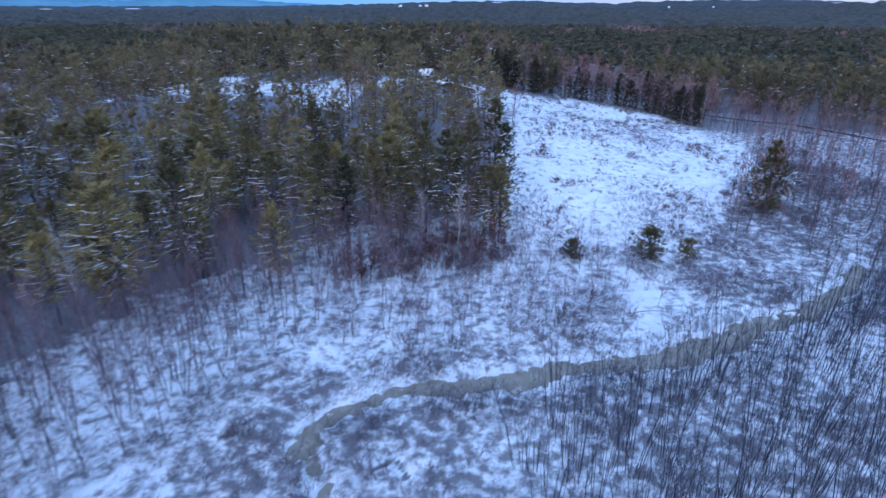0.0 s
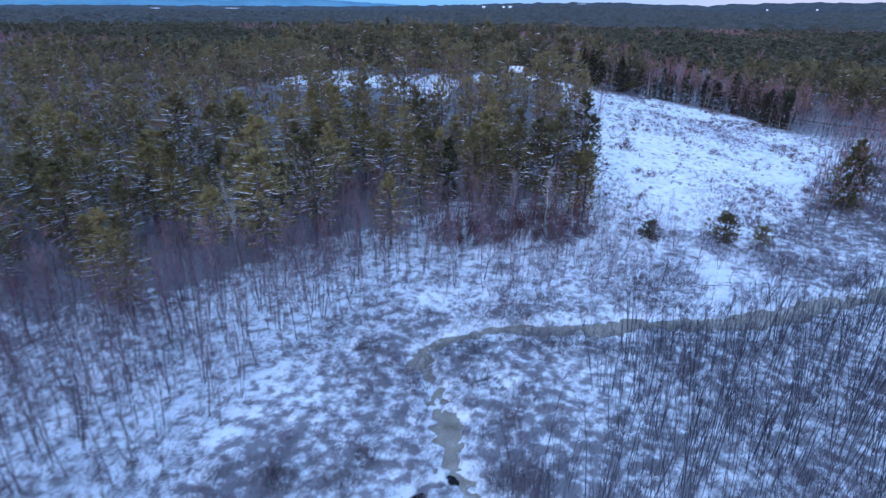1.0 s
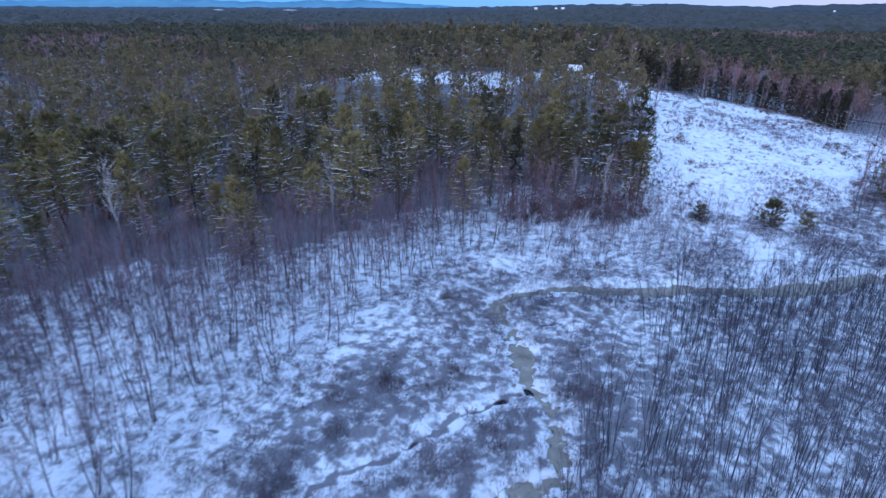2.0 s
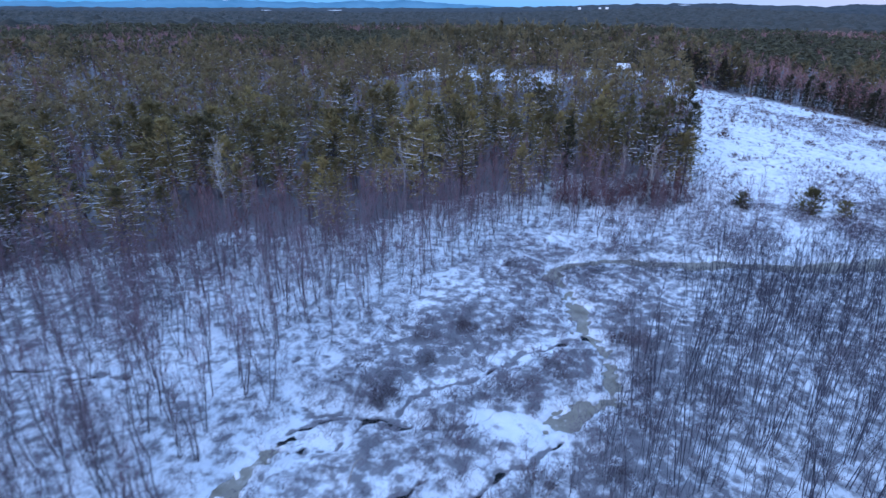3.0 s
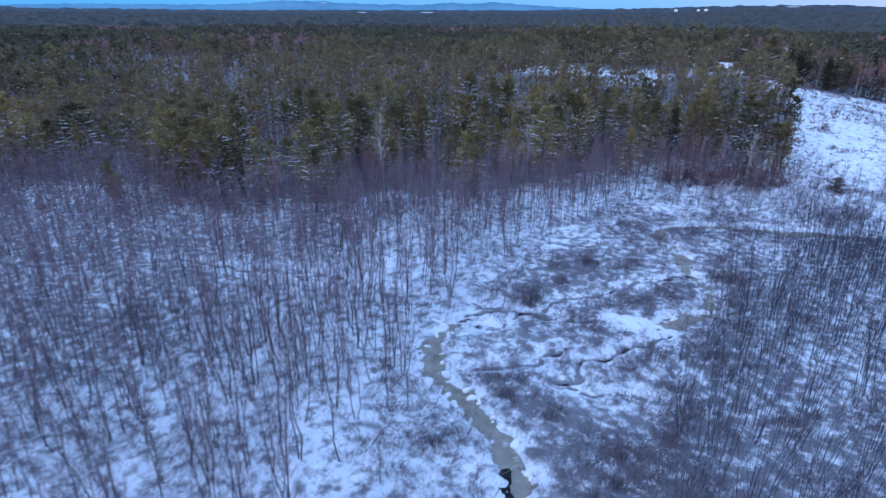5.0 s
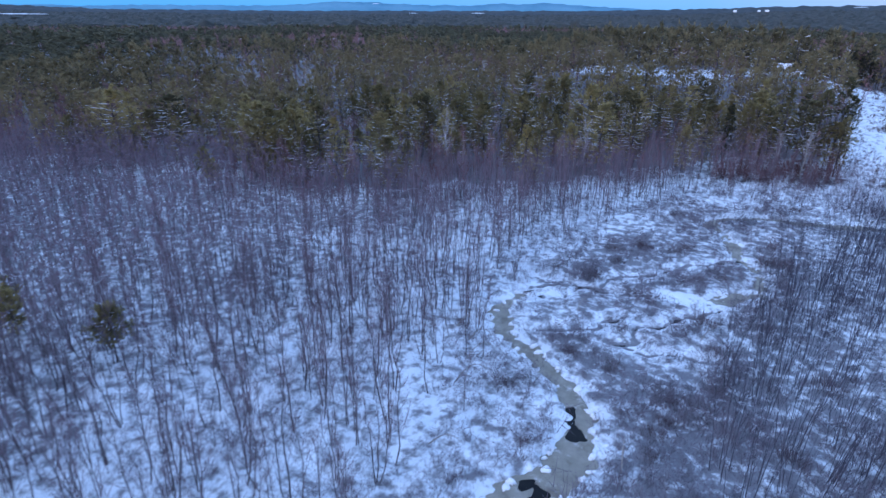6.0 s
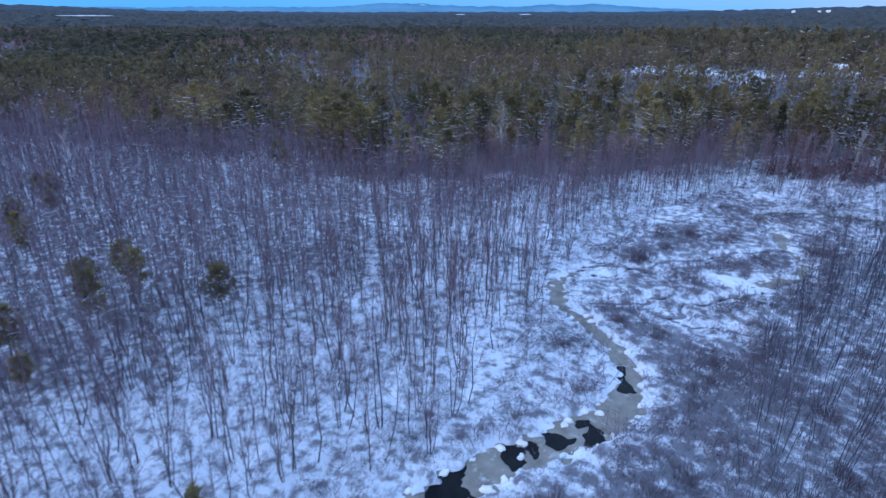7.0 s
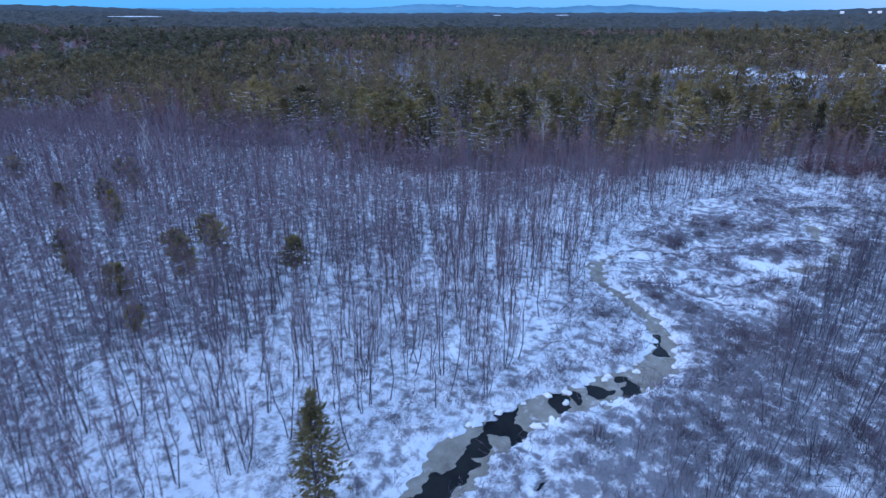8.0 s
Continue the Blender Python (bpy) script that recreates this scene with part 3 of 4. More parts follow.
def clump(rng, h, stems=5, twigs=9, spread=0.24, r=0.03, thick=1.0, sides=3):
    """Several leaning stems from one foot: (stems, twigs)."""
    base, fine = Geo(), Geo()
    for i in range(stems):
        a = rng.uniform(0, 6.28)
        lean = rng.uniform(0.2, 1.0) * spread
        hh = h * rng.uniform(0.65, 1.05)
        p = np.array([math.cos(a), math.sin(a), 0]) * rng.uniform(0.1, 1.1)
        q = p + np.array([math.cos(a) * lean * hh * 0.35, math.sin(a) * lean * hh * 0.35, hh * 0.5])
        e = p + np.array([math.cos(a) * lean * hh, math.sin(a) * lean * hh, hh])
        base.tube([p, q, e], [r, r * 0.75, r * 0.25], sides)
        for j in range(twigs):
            f = 1 - 0.42 * rng.random() ** 1.3
            b = p + (q - p) * f * 2 if f < 0.5 else q + (e - q) * (f - 0.5) * 2
            w = np.array([rng.normal(0, 0.4), rng.normal(0, 0.4), 0.9])
            w /= np.linalg.norm(w)
            blade(fine, b, b + w * h * rng.uniform(0.09, 0.22), 0.016 * thick, rng, 1)
    return base, fine


def bush(rng, h, stems=26, r=0.012):
    """Low brush: short stems that fork into a rounded tangle of twigs."""
    g = Geo()
    for i in range(max(4, stems // 4)):
        a, out = rng.uniform(0, 6.28), rng.uniform(0.1, 1.1)
        p = np.array([rng.normal(0, 0.3), rng.normal(0, 0.3), 0]) * h
        q = p + np.array([math.cos(a) * out, math.sin(a) * out, 1.0]) * h * rng.uniform(0.3, 0.6)
        sliver(g, p, q, r * 1.2, rng)
        for j in range(3):
            w = rng.normal(0, 0.6, 3) + np.array([0, 0, 0.5])
            b = p + (q - p) * rng.uniform(0.5, 1.0)
            sliver(g, b, b + w * h * rng.uniform(0.25, 0.5), r, rng)
    return g


def part(name, geo, mats, parent, label=""):
    v, t, m = geo.arrays()
    ob = new(name, mesh_of(name, v, t, mats, m))
    ob.parent = parent
    return tagged(ob, label) if label else ob


def thing(name, label, category, group, *parts):
    root = new(name)
    tagged(root, label, category, group)
    for p in parts:
        part(p[0], p[1], p[2], root, *p[3:])
    return root


def plant(models, xs, ys, low, high, seed, sink=0.05, shrink=0.0, girth=0.0):
    """Copies of the models at places; the models themselves take the first ones."""
    rng = np.random.default_rng(seed)
    zs = ground_height(np.asarray(xs), np.asarray(ys)) - sink
    for i, (x, y, z) in enumerate(zip(xs, ys, zs)):
        m = pose(x, y, z, rng.normal(0, 1.5), rng.normal(0, 1.5), rng.uniform(0, 360))
        s = rng.uniform(low, high) * (1 - shrink * float(smooth(hill(x, y) / 8)))
        if i < len(models):
            ob = models[i]
            ob.matrix_basis = m
        else:
            ob = copy_thing(models[int(rng.integers(len(models)))], m)
        w = s * (1 + rng.uniform(-0.5, 1) * girth)
        ob.scale = (w, w, s)


def places_of(xs, ys, low, high, count, seed, sink=0.05, shrink=0.0):
    rng = np.random.default_rng(seed)
    z = ground_height(xs, ys) - sink
    n = len(xs)
    return np.stack([xs, ys, z, rng.uniform(low, high, n) * (1 - shrink * smooth(hill(xs, ys) / 8) * (np.hypot(xs, ys) < 400)), rng.uniform(0, 6.28, n), rng.integers(0, count, n)], 1)


def stuff(name, label, category, data, mats):
    v, t, m = data
    return tagged(new(name, mesh_of(name, v, t, mats, m)), label, category, kind="stuff")


def nearest(x, y, cx, cy, count):
    close = np.zeros(len(x), bool)
    close[np.argsort(np.hypot(x - cx, y - cy))[:count]] = True
    return close


rng = np.random.default_rng(21)
# saplings crowding the front of the pines
def saplings(x, y):
    belt = smooth((y - front(x) + 8 + 6 * fractal(x, y, 14, 2, 66)) / 12) * (1 - 0.40 * smooth((y - front(x) - 4) / 12))
    return belt * (y < front(x) + 60) * (x < 5) * (x > -190) * ~inside(x, y, FIELD) * ~inside(x, y, BACK_FIELD) * 0.85


# maples of the swamp
def maple_thing(h, stems):
    trunk, crown = many_stemmed(rng, h, stems, limbs=(15, 10, 8)[stems - 1], twigs=(14, 12, 11)[stems - 1], r0=0.0056, low=0.22, thick=0.5)
    return thing("bare_maple", "slender leafless grey-barked maple standing in snow" if stems == 1 else "leafless grey-barked maple with several trunks from one foot", "tree", "bare swamp trees",
                 ("trunk", trunk, [BARK]), ("crown", crown, [BARK, TWIG], "fine purple-brown leafless twigs"))


models = [maple_thing(rng.uniform(6.5, 9.5), stems) for stems in (1, 2, 1, 3, 1, 2, 1, 3, 2, 1)]
x, y = sow(-215, 30, -95, 76, 1.85, lambda x, y: swamp(x, y) * (0.88 + 0.5 * smooth((-45 - x) / 15) + 0.5 * smooth((-72 - x) / 25)), 5)
close = nearest(x, y, -30, -36, 290)
plant(models, x[close], y[close], 0.7, 1.15, 3)
temps = [joined(many_stemmed(rng, rng.uniform(6.5, 9.5), n, limbs=(9, 6, 4)[n - 1], twigs=11, sides=3, thick=0.9, r0=0.0056, low=0.22)) for n in (1, 1, 2, 1, 3, 1, 2, 1)]
temps += [joined(many_stemmed(rng, rng.uniform(6.5, 9.5), n, limbs=(7, 5, 4)[n - 1], twigs=7, sides=3, thick=2.6, r0=0.0056, low=0.22, fine=sliver)) for n in (1, 1, 2, 1, 1, 2, 1, 1)]
where = places_of(x[~close], y[~close], 0.7, 1.15, 8, 8)
where[:, 5] += 8 * (where[:, 0] < -62)
where[:, 3] *= np.where((where[:, 0] > -6) & (where[:, 1] > 44), 0.66, 1.0)
stuff("swamp_trees", "dense stand of leafless purple-brown swamp maples", "woods", scatter_copies(temps, where, 0.02, 4), [BARK, TWIG])

x, y = sow(-190, 8, -60, 130, 2.05, lambda x, y: saplings(x, y) * 0.95, 41)
temps = [joined(bare_tree(rng, rng.uniform(3.6, 6.2), 8, 10, 3, thick=1.6, r0=0.006, low=0.2, fine=sliver)) for _ in range(6)]
stuff("edge_saplings", "dense reddish-brown leafless saplings before the pines", "woods",
      scatter_copies(temps, places_of(x, y, 0.7, 1.2, 6, 43), 0.03, 44), [BARK, EDGE_TWIG])

x, y = sow(-16, 7, 58, 76, 0.8, lambda x, y: smooth((y - front(x) + 7) / 4) * smooth((front(x) + 4 - y) / 3) * smooth((6 - x) / 3) * ~inside(x, y, FIELD), 45)
temps = [joined(bare_tree(rng, rng.uniform(2.6, 4.2), 8, 9, 3, thick=1.9, r0=0.007, low=0.08)) for _ in range(4)]
temps += [bush(rng, rng.uniform(1.5, 2.3), 110, 0.03).arrays()]
stuff("corner_brush", "thick dark brown brush at the feet of the corner pines", "brush",
      scatter_copies(temps, places_of(x, y, 0.6, 1.2, 5, 46), 0.06, 47), [BARK, EDGE_TWIG])


# thicket east of the creek
def alder_thing(h, stems=5):
    root = new("alder_clump")
    tagged(root, "clump of tall thin dark leafless alder stems", "shrub", "alder thicket")
    tops = Geo()
    for i in range(stems):
        base, fine = clump(rng, h, 1, 9, r=rng.uniform(0.022, 0.036), thick=0.8)
        part("stem", base, [STEM], root)
        v, t, m = fine.arrays()
        tops.add(v, t, 1)
    tagged(part("crown", tops, [STEM, STEM], root, "fine dark leafless twigs"), kind="stuff")
    return root


models = [alder_thing(rng.uniform(7, 9.5), 6) for _ in range(8)]
x, y = sow(-8, 75, -70, 80, 2.35, thicket, 6)
close = nearest(x, y, 6, -2, 280)
plant(models, x[close], y[close], 0.6, 1.15, 5)
temps = [joined(clump(rng, rng.uniform(7, 9.5), 6, 8, thick=1.0, r=0.031)) for _ in range(8)]
where = places_of(x[~close], y[~close], 0.6, 1.15, 8, 9)
where[:, 3] *= 1 - 0.35 * smooth((-18 - where[:, 1]) / 14)
stuff("alder_thicket", "thicket of dark leafless alder stems over snow", "thicket", scatter_copies(temps, where, 0.03, 5), [STEM, STEM])

# shorter, closer willows where the thicket nears the brook
x, y = sow(-15, 34, -72, -20, 1.45, lambda x, y: smooth((x + 11.5 + 3 * fractal(x, y, 6, 2, 76)) / 4) * smooth((-18 - y) / 10) * np.clip(0.3 + 0.7 * fractal(x, y, 6, 2, 77), 0, 0.8) * dry(x, y, 1.2), 78)
temps = [joined(clump(rng, rng.uniform(2.4, 4.2), 7, 7, spread=0.4, thick=0.75, r=0.014)) for _ in range(6)]
stuff("willow_brush", "dense fine grey-brown willow brush over snow", "brush", scatter_copies(temps, places_of(x, y, 0.6, 1.15, 6, 79), 0.05, 80), [STEM, SHRUB])


# low brush of the marsh
def marsh(x, y):
    open_marsh = (x > swamp_edge(y) - 5) & (y < 42) & (x < 40) & (y > -75)
    d = open_marsh * np.clip(0.98 + 0.8 * fractal(x, y, 6, 3, 81), 0, 1) * np.where((x > -1) & (y > -14), 0.3, np.where((x > -9) & (y > -20), 0.8, 0.9))
    d = np.maximum(d, (x > 10) * (x < 75) * (y > 42) * (y < 135) * ~inside(x, y, FIELD) * (thicket(x, y) <= 0) * np.clip(0.55 + 0.7 * fractal(x, y, 7, 2, 87), 0, 0.9))
    d = np.maximum(d, (x > -30) * (x <= 12) * (y > 40) * (y < front(x) - 2) * np.clip(0.3 + 0.7 * fractal(x, y, 6, 2, 82), 0, 0.8))
    under = (swamp(x, y) > 0) * np.clip(0.45 + 0.6 * fractal(x, y, 7, 2, 83), 0, 1) * 0.75 * (x > -62)
    return np.maximum(d, under) * dry(x, y, 0.5) * ~clean(x, y)


x, y = sow(-100, 75, -80, 135, 0.90, marsh, 11)
temps = [bush(rng, rng.uniform(0.9, 1.6), 64, 0.0132).arrays() for _ in range(10)]
where = places_of(x, y, 0.4, 1.25, 10, 12)
where[:, 3] *= 1 + 0.55 * smooth(1.6 * fractal(x, y, 5, 2, 89)) * (x > swamp_edge(y) + 2)
stuff("marsh_brush", "low leafless grey-brown brush poking through the snow", "brush",
      scatter_copies(temps, where, 0.05, 6), [SHRUB])


# taller brush along the creek's south bank
def bank(x, y):
    d = line_distance(x, y, CREEK)
    south = line_distance(x, y + 2.0, CREEK) < d
    return (d > 0.35) * (d < 5.5) * south * (x < 60) * np.clip(1.25 - d / 5.5, 0, 1) * np.clip(0.8 + 0.6 * fractal(x, y, 5, 2, 84), 0, 1)


x, y = sow(-14, 60, 28, 82, 0.85, bank, 85)
temps = [bush(rng, rng.uniform(1.6, 2.4), 46, 0.014).arrays() for _ in range(6)]
stuff("bank_brush", "dense dark leafless brush along the creek's bank", "brush",
      scatter_copies(temps, places_of(x, y, 0.5, 1.2, 6, 86), 0.06, 88), [STEM])


# weeds of the field
def weeds(x, y):
    return inside(x, y, FIELD) * np.clip(0.36 + 0.5 * fractal(x, y, 6, 3, 91), 0, 1)


pick = np.random.default_rng(13)
x, y = pick.uniform(-20, 70, 26000), pick.uniform(60, 190, 26000)
ok = pick.random(26000) < 0.48 * weeds(x, y) ** 1.7
x, y = x[ok], y[ok]
temps = [bush(rng, rng.uniform(0.7, 1.2), 40, 0.028).arrays() for _ in range(8)]
where = places_of(x, y, 0.3, 0.85, 8, 14)
where[:, 3] *= np.where(pick.random(len(x)) < 0.16, 1.9, 1.0)
stuff("field_weeds", "dead brown weeds and seedlings in the snowy field", "weeds", scatter_copies(temps, where, 0.05, 7), [WEED])


# pale dead grass standing in drifts over the field
def stalks(x, y):
    return inside(x, y, FIELD) * np.clip(-0.25 + 1.1 * fractal(x, y, 17, 3, 95) + 0.6 * smooth((100 - y) / 25), 0, 1)


x, y = pick.uniform(0, 70, 26000), pick.uniform(64, 185, 26000)
ok = pick.random(26000) < stalks(x, y)
temps = [bush(rng, rng.uniform(0.7, 1.0), 14, 0.02).arrays() for _ in range(6)]
stuff("field_grass", "thin grey-brown dead grass standing in the field's snow", "grass", scatter_copies(temps, places_of(x[ok], y[ok], 0.6, 1.2, 6, 96), 0.05, 97), [SHRUB])


# pines
def glade(x, y):
    """Open ground before the house."""
    return line_distance(x, y, [(-9, 140, 7), (-8.2, 126, 4)]) < 0


def pinewood(x, y):
    d = (y > front(x)) & (x < 4 + 0.06 * (y - 70)) & ~inside(x, y, FIELD) & ~glade(x, y)
    return d * (1 - 0.6 * inside(x, y, BACK_FIELD)) * np.clip(0.95 + 0.45 * fractal(x, y, 16, 2, 101), 0, 1)


def pine_thing(h, name="pine_tree", label="tall olive-green pine with snow on its lower boughs", group="pines at the wood's edge", needle=NEEDLE, **kw):
    t, c, s = pine(rng, h, **kw)
    root = thing(name, label, "tree", group, ("trunk", t, [BARK]))
    crown = part("crown", c, [needle, BARK], root)
    tagged(part("snow_load", s, [LOAD], crown, "white snow lying on the boughs"), kind="stuff")
    return root


models = [pine_thing(rng.uniform(12.5, 16.5), width=rng.uniform(0.22, 0.30), bottom=rng.uniform(0.16, 0.34), snow=1.0, whorls=int(rng.integers(12, 16)), taper=rng.uniform(1.3, 2.6), tufts=7, blades=6, size=1.22) for _ in range(10)]
x, y = sow(-190, 12, -60, 150, 4.1, pinewood, 15)
leafless = RNG.random(len(x)) < 0.54 - 0.16 * smooth((y - front(x) - 14) / 14) + 0.08 * smooth((-30 - x) / 20) + 0.4 * fractal(x, y, 22, 2, 103)
bx, by = x[leafless], y[leafless]
x, y = x[~leafless], y[~leafless]
close = nearest(x, y, -20, -25, 150)
plant(models, x[close], y[close], 0.55, 0.95, 16, 0.1, 0.18, 0.35)
temps = [joined(pine(rng, rng.uniform(12, 15), 9, 5, 3, 5, size=2.0, snow=0.6, width=0.27), (1, 0, 2)) for _ in range(6)]
stuff("pine_wood", "dense olive-green pine wood with dustings of snow", "woods",
      scatter_copies(temps, places_of(x[~close], y[~close], 0.6, 0.95, 6, 17, shrink=0.15), 0.01, 8), [FAR_NEEDLE, BARK, LOAD])


# leafless hardwoods among the pines, pale with clinging snow
def hardwood_thing(h, limb=PALE):
    trunk, crown = bare_tree(rng, h, 14, 14, low=0.2, r0=0.008, thick=1.2, pale=True)
    return thing("bare_hardwood", "pale leafless hardwood with snow clinging to its limbs" if limb is FROST else "grey leafless hardwood with purple-brown twigs among pines", "tree", "hardwoods among the pines",
                 ("trunk", trunk, [PALE if limb is FROST else BARK]), ("crown", crown, [limb, WOOD_TWIG]))


models = [hardwood_thing(rng.uniform(8, 11), FROST if k in (0, 3) else BARK) for k in range(6)]
close = nearest(bx, by, -20, -25, 150)
plant(models, bx[close], by[close], 0.75, 1.1, 23, 0.05, 0.2)
temps = [joined(bare_tree(rng, rng.uniform(8, 11), 8, 10, 3, low=0.22, thick=2.9, fine=sliver)) for _ in range(4)]
stuff("wood_hardwoods", "leafless hardwoods standing among the pines", "woods",
      scatter_copies(temps, places_of(bx[~close], by[~close], 0.75, 1.1, 4, 24, shrink=0.2), 0.02, 25), [BARK, WOOD_TWIG])

# single evergreens: young pines in the swamp, one fir by the brook, a pine past the field
def lone(h, x, y, **kw):
    ob = pine_thing(h, **kw)
    ob.matrix_basis = pose(x, y, float(ground_height(np.array(x), np.array(y))) - 0.08, 0, 0, rng.uniform(0, 360))


for h, x, y in ((6.6, -98.9, -47.8), (7.2, -93.4, -43.4), (6, -112, -33.6), (6, -109, -32.7), (7, -65.3, -46.8), (7.2, -66.2, -41.9), (7.4, -59.2, -56.1), (6.4, -76.9, -54.9), (7, -52.5, -39.2), (8.6, -93.9, 2.2), (8, -88.3, 11.7)):
    lone(h * 0.82, x, y, label="young olive-green pine rising among bare maples", group="young pines in the swamp", whorls=9, boughs=7, bottom=0.42, snow=0.4, width=0.26, tufts=8, blades=10, size=0.9, needle=YOUNG_PINE)
lone(9.2, -23.3, -59.4, name="fir_tree", label="slim green fir beside the frozen brook", group="", whorls=19, boughs=7, bottom=0.05, snow=0.25, width=0.2, tufts=6, blades=6, size=0.75, droop=0.12, taper=0.8, needle=DARK_PINE)
lone(10.5, 45.2, 85.7, label="dark pine at the field's edge among brush", group="", whorls=17, boughs=7, tufts=8, blades=9, bottom=0.05, snow=0.06, width=0.36, size=1.2, taper=1.1, needle=DARK_PINE)
lone(4.0, 22.4, 67, label="small dark green pine at the field's lower edge", group="small pines by the field", whorls=9, boughs=8, bottom=0.04, snow=0.1, width=0.5, tufts=8, blades=9, needle=DARK_PINE)
lone(2.4, 12.6, 66.2, label="small dark green pine at the field's lower edge", group="small pines by the field", whorls=7, boughs=7, bottom=0.04, snow=0.1, width=0.55, tufts=6, blades=8, needle=DARK_PINE)
lone(2.2, 27.5, 67.5, label="small dark green pine at the field's lower edge", group="small pines by the field", whorls=7, boughs=7, bottom=0.04, snow=0.1, width=0.55, tufts=6, blades=8, needle=DARK_PINE)

for hgt, x, y in ((17.5, 2.6, 73.5), (16, -0.6, 70.8), (14.5, -3.6, 69), (15, -6.4, 72), (13, -9.6, 68.5), (13, 4.2, 78), (11, 3.4, 69.6), (13.5, -12.8, 70.5), (12, -16, 67)):
    lone(hgt, x, y, label="tall dark pine at the corner of the snowy field", whorls=15, boughs=5, tufts=6, blades=7, bottom=rng.uniform(0.18, 0.32), snow=0.8, width=rng.uniform(0.14, 0.19), size=1.0, taper=1.2, needle=DARK_PINE)

# dark spruces along the top of the field
ROW = [(3, 160), (9, 163), (18, 168), (30, 177), (42, 184), (51, 184), (57, 174), (60, 165), (63, 158)]
models = [pine_thing(rng.uniform(9, 11), name="spruce_tree", label="dark spruce in the row along the snowy field", group="spruces along the field",
                     needle=SPRUCE, whorls=13, boughs=6, tufts=4, blades=6, bottom=0.06, width=rng.uniform(0.15, 0.24), size=1.1, snow=0.15, droop=0.1, taper=rng.uniform(1.0, 1.6)) for _ in range(5)]
sx, sy = [], []
for (ax, ay), (cx, cy) in zip(ROW, ROW[1:]):
    for k in range(8):
        u = (k + rng.random()) / 8
        sx.append(ax + (cx - ax) * u + rng.normal(0, 1.6))
        sy.append(ay + (cy - ay) * u + abs(rng.normal(0, 3.5)))
plant(models, np.array(sx), np.array(sy), 0.5, 1.1, 27, girth=0.5)

hx = np.repeat(np.array(sx), 3) + rng.normal(1, 3.5, len(sx) * 3)
hy = np.repeat(np.array(sy), 3) + rng.uniform(0.5, 16, len(sx) * 3)
temps = [joined(bare_tree(rng, rng.uniform(9, 12), 9, 9, 3, thick=2.6, low=0.2)) for _ in range(5)]
stuff("row_hardwoods", "brown leafless hardwoods behind the spruce row", "woods", scatter_copies(temps, places_of(hx, hy, 0.7, 1.1, 5, 36), 0.03, 37), [BARK, WOOD_TWIG])


def birch_thing(h):
    trunk, crown = bare_tree(rng, h, 9, 8, low=0.35, r0=0.011, thick=1.8, pale=True)
    return thing("birch_tree", "pale leaning birch before the dark spruces", "tree", "birches along the field",
                 ("trunk", trunk, [PALE]), ("crown", crown, [PALE, TWIG]))


models = [birch_thing(rng.uniform(8.5, 11)) for _ in range(3)]
sx, sy = np.array(sx[2::3]) + 0.6, np.array(sy[2::3]) - 1.5
plant(models, sx, sy, 0.8, 1.1, 33)


# ---- distance ----
def beyond(x, y):
    r, az = np.hypot(x, y + 78), np.degrees(np.arctan2(x, y + 78))
    seen = (az > -82) & (az < 42) & (r < 1020)
    done = (x > -190) & (x < 12) & (y > -60) & (y < 150) & (pinewood(x, y) > 0)
    done |= (x > -212) & (y < front(x) + 6) & (y < 80)
    flat = inside(x, y, FIELD) | inside(x, y, BACK_FIELD) | (thicket(x, y) > 0) | ((y < 72) & (x > -30) & (x < 60)) | glade(x, y)
    return seen * ~done * ~flat * np.clip(1.25 - r / 1600, 0.5, 1)


def woods_kind(x, y):
    """Above 0 where pines stand, below where hardwoods do."""
    east = smooth((x - 25) / 30) * smooth((230 - y) / 60) * (1 - smooth(past_road(x, y) / 12))
    return 1.2 * fractal(x, y, 70, 3, 111) + 0.28 - 3.0 * east - 1.2 * smooth((-130 - x) / 20) * smooth((front(x) + 4 - y) / 10)


x1, y1 = sow(-330, 330, -140, 260, 5.2, lambda x, y: beyond(x, y) * (np.hypot(x, y + 35) < 300), 18)
x2, y2 = sow(-1010, 720, -60, 960, 8.2, lambda x, y: beyond(x, y) * (np.hypot(x, y + 35) >= 300), 28)
x, y = np.concatenate([x1, x2]), np.concatenate([y1, y2])
r = np.hypot(x, y + 35)
soft_wood = (woods_kind(x, y) + RNG.normal(0, 0.4, len(x)) > 0) & ~((x > 0) & (x < 120) & (y < 150) & (past_road(x, y) < 6))
soft_wood |= (past_road(x, y) > 8) & (x > 60) & (r < 420) & (RNG.random(len(x)) < 0.75)
mid = r < 300
temps = [joined(pine(rng, 12.5, 6, 5, 2, 4, size=3.0, snow=0.3, bottom=0.25, width=0.27), (1, 0, 2)) for _ in range(5)]
s = soft_wood & mid
stuff("hill_pines", "pines on the hill, green with some snow", "woods", scatter_copies(temps, places_of(x[s], y[s], 0.7, 1.1, 5, 19), 0.01, 9), [FAR_NEEDLE, BARK, LOAD])
temps = [joined(bare_tree(rng, 10, 7, 6, 3, thick=2.8, low=0.25, fine=sliver)) for _ in range(5)]
s = ~soft_wood & mid
stuff("hill_hardwoods", "leafless hardwoods past the field", "woods", scatter_copies(temps, places_of(x[s], y[s], 0.7, 1.1, 5, 22), 0.02, 9), [BARK, WOOD_TWIG])


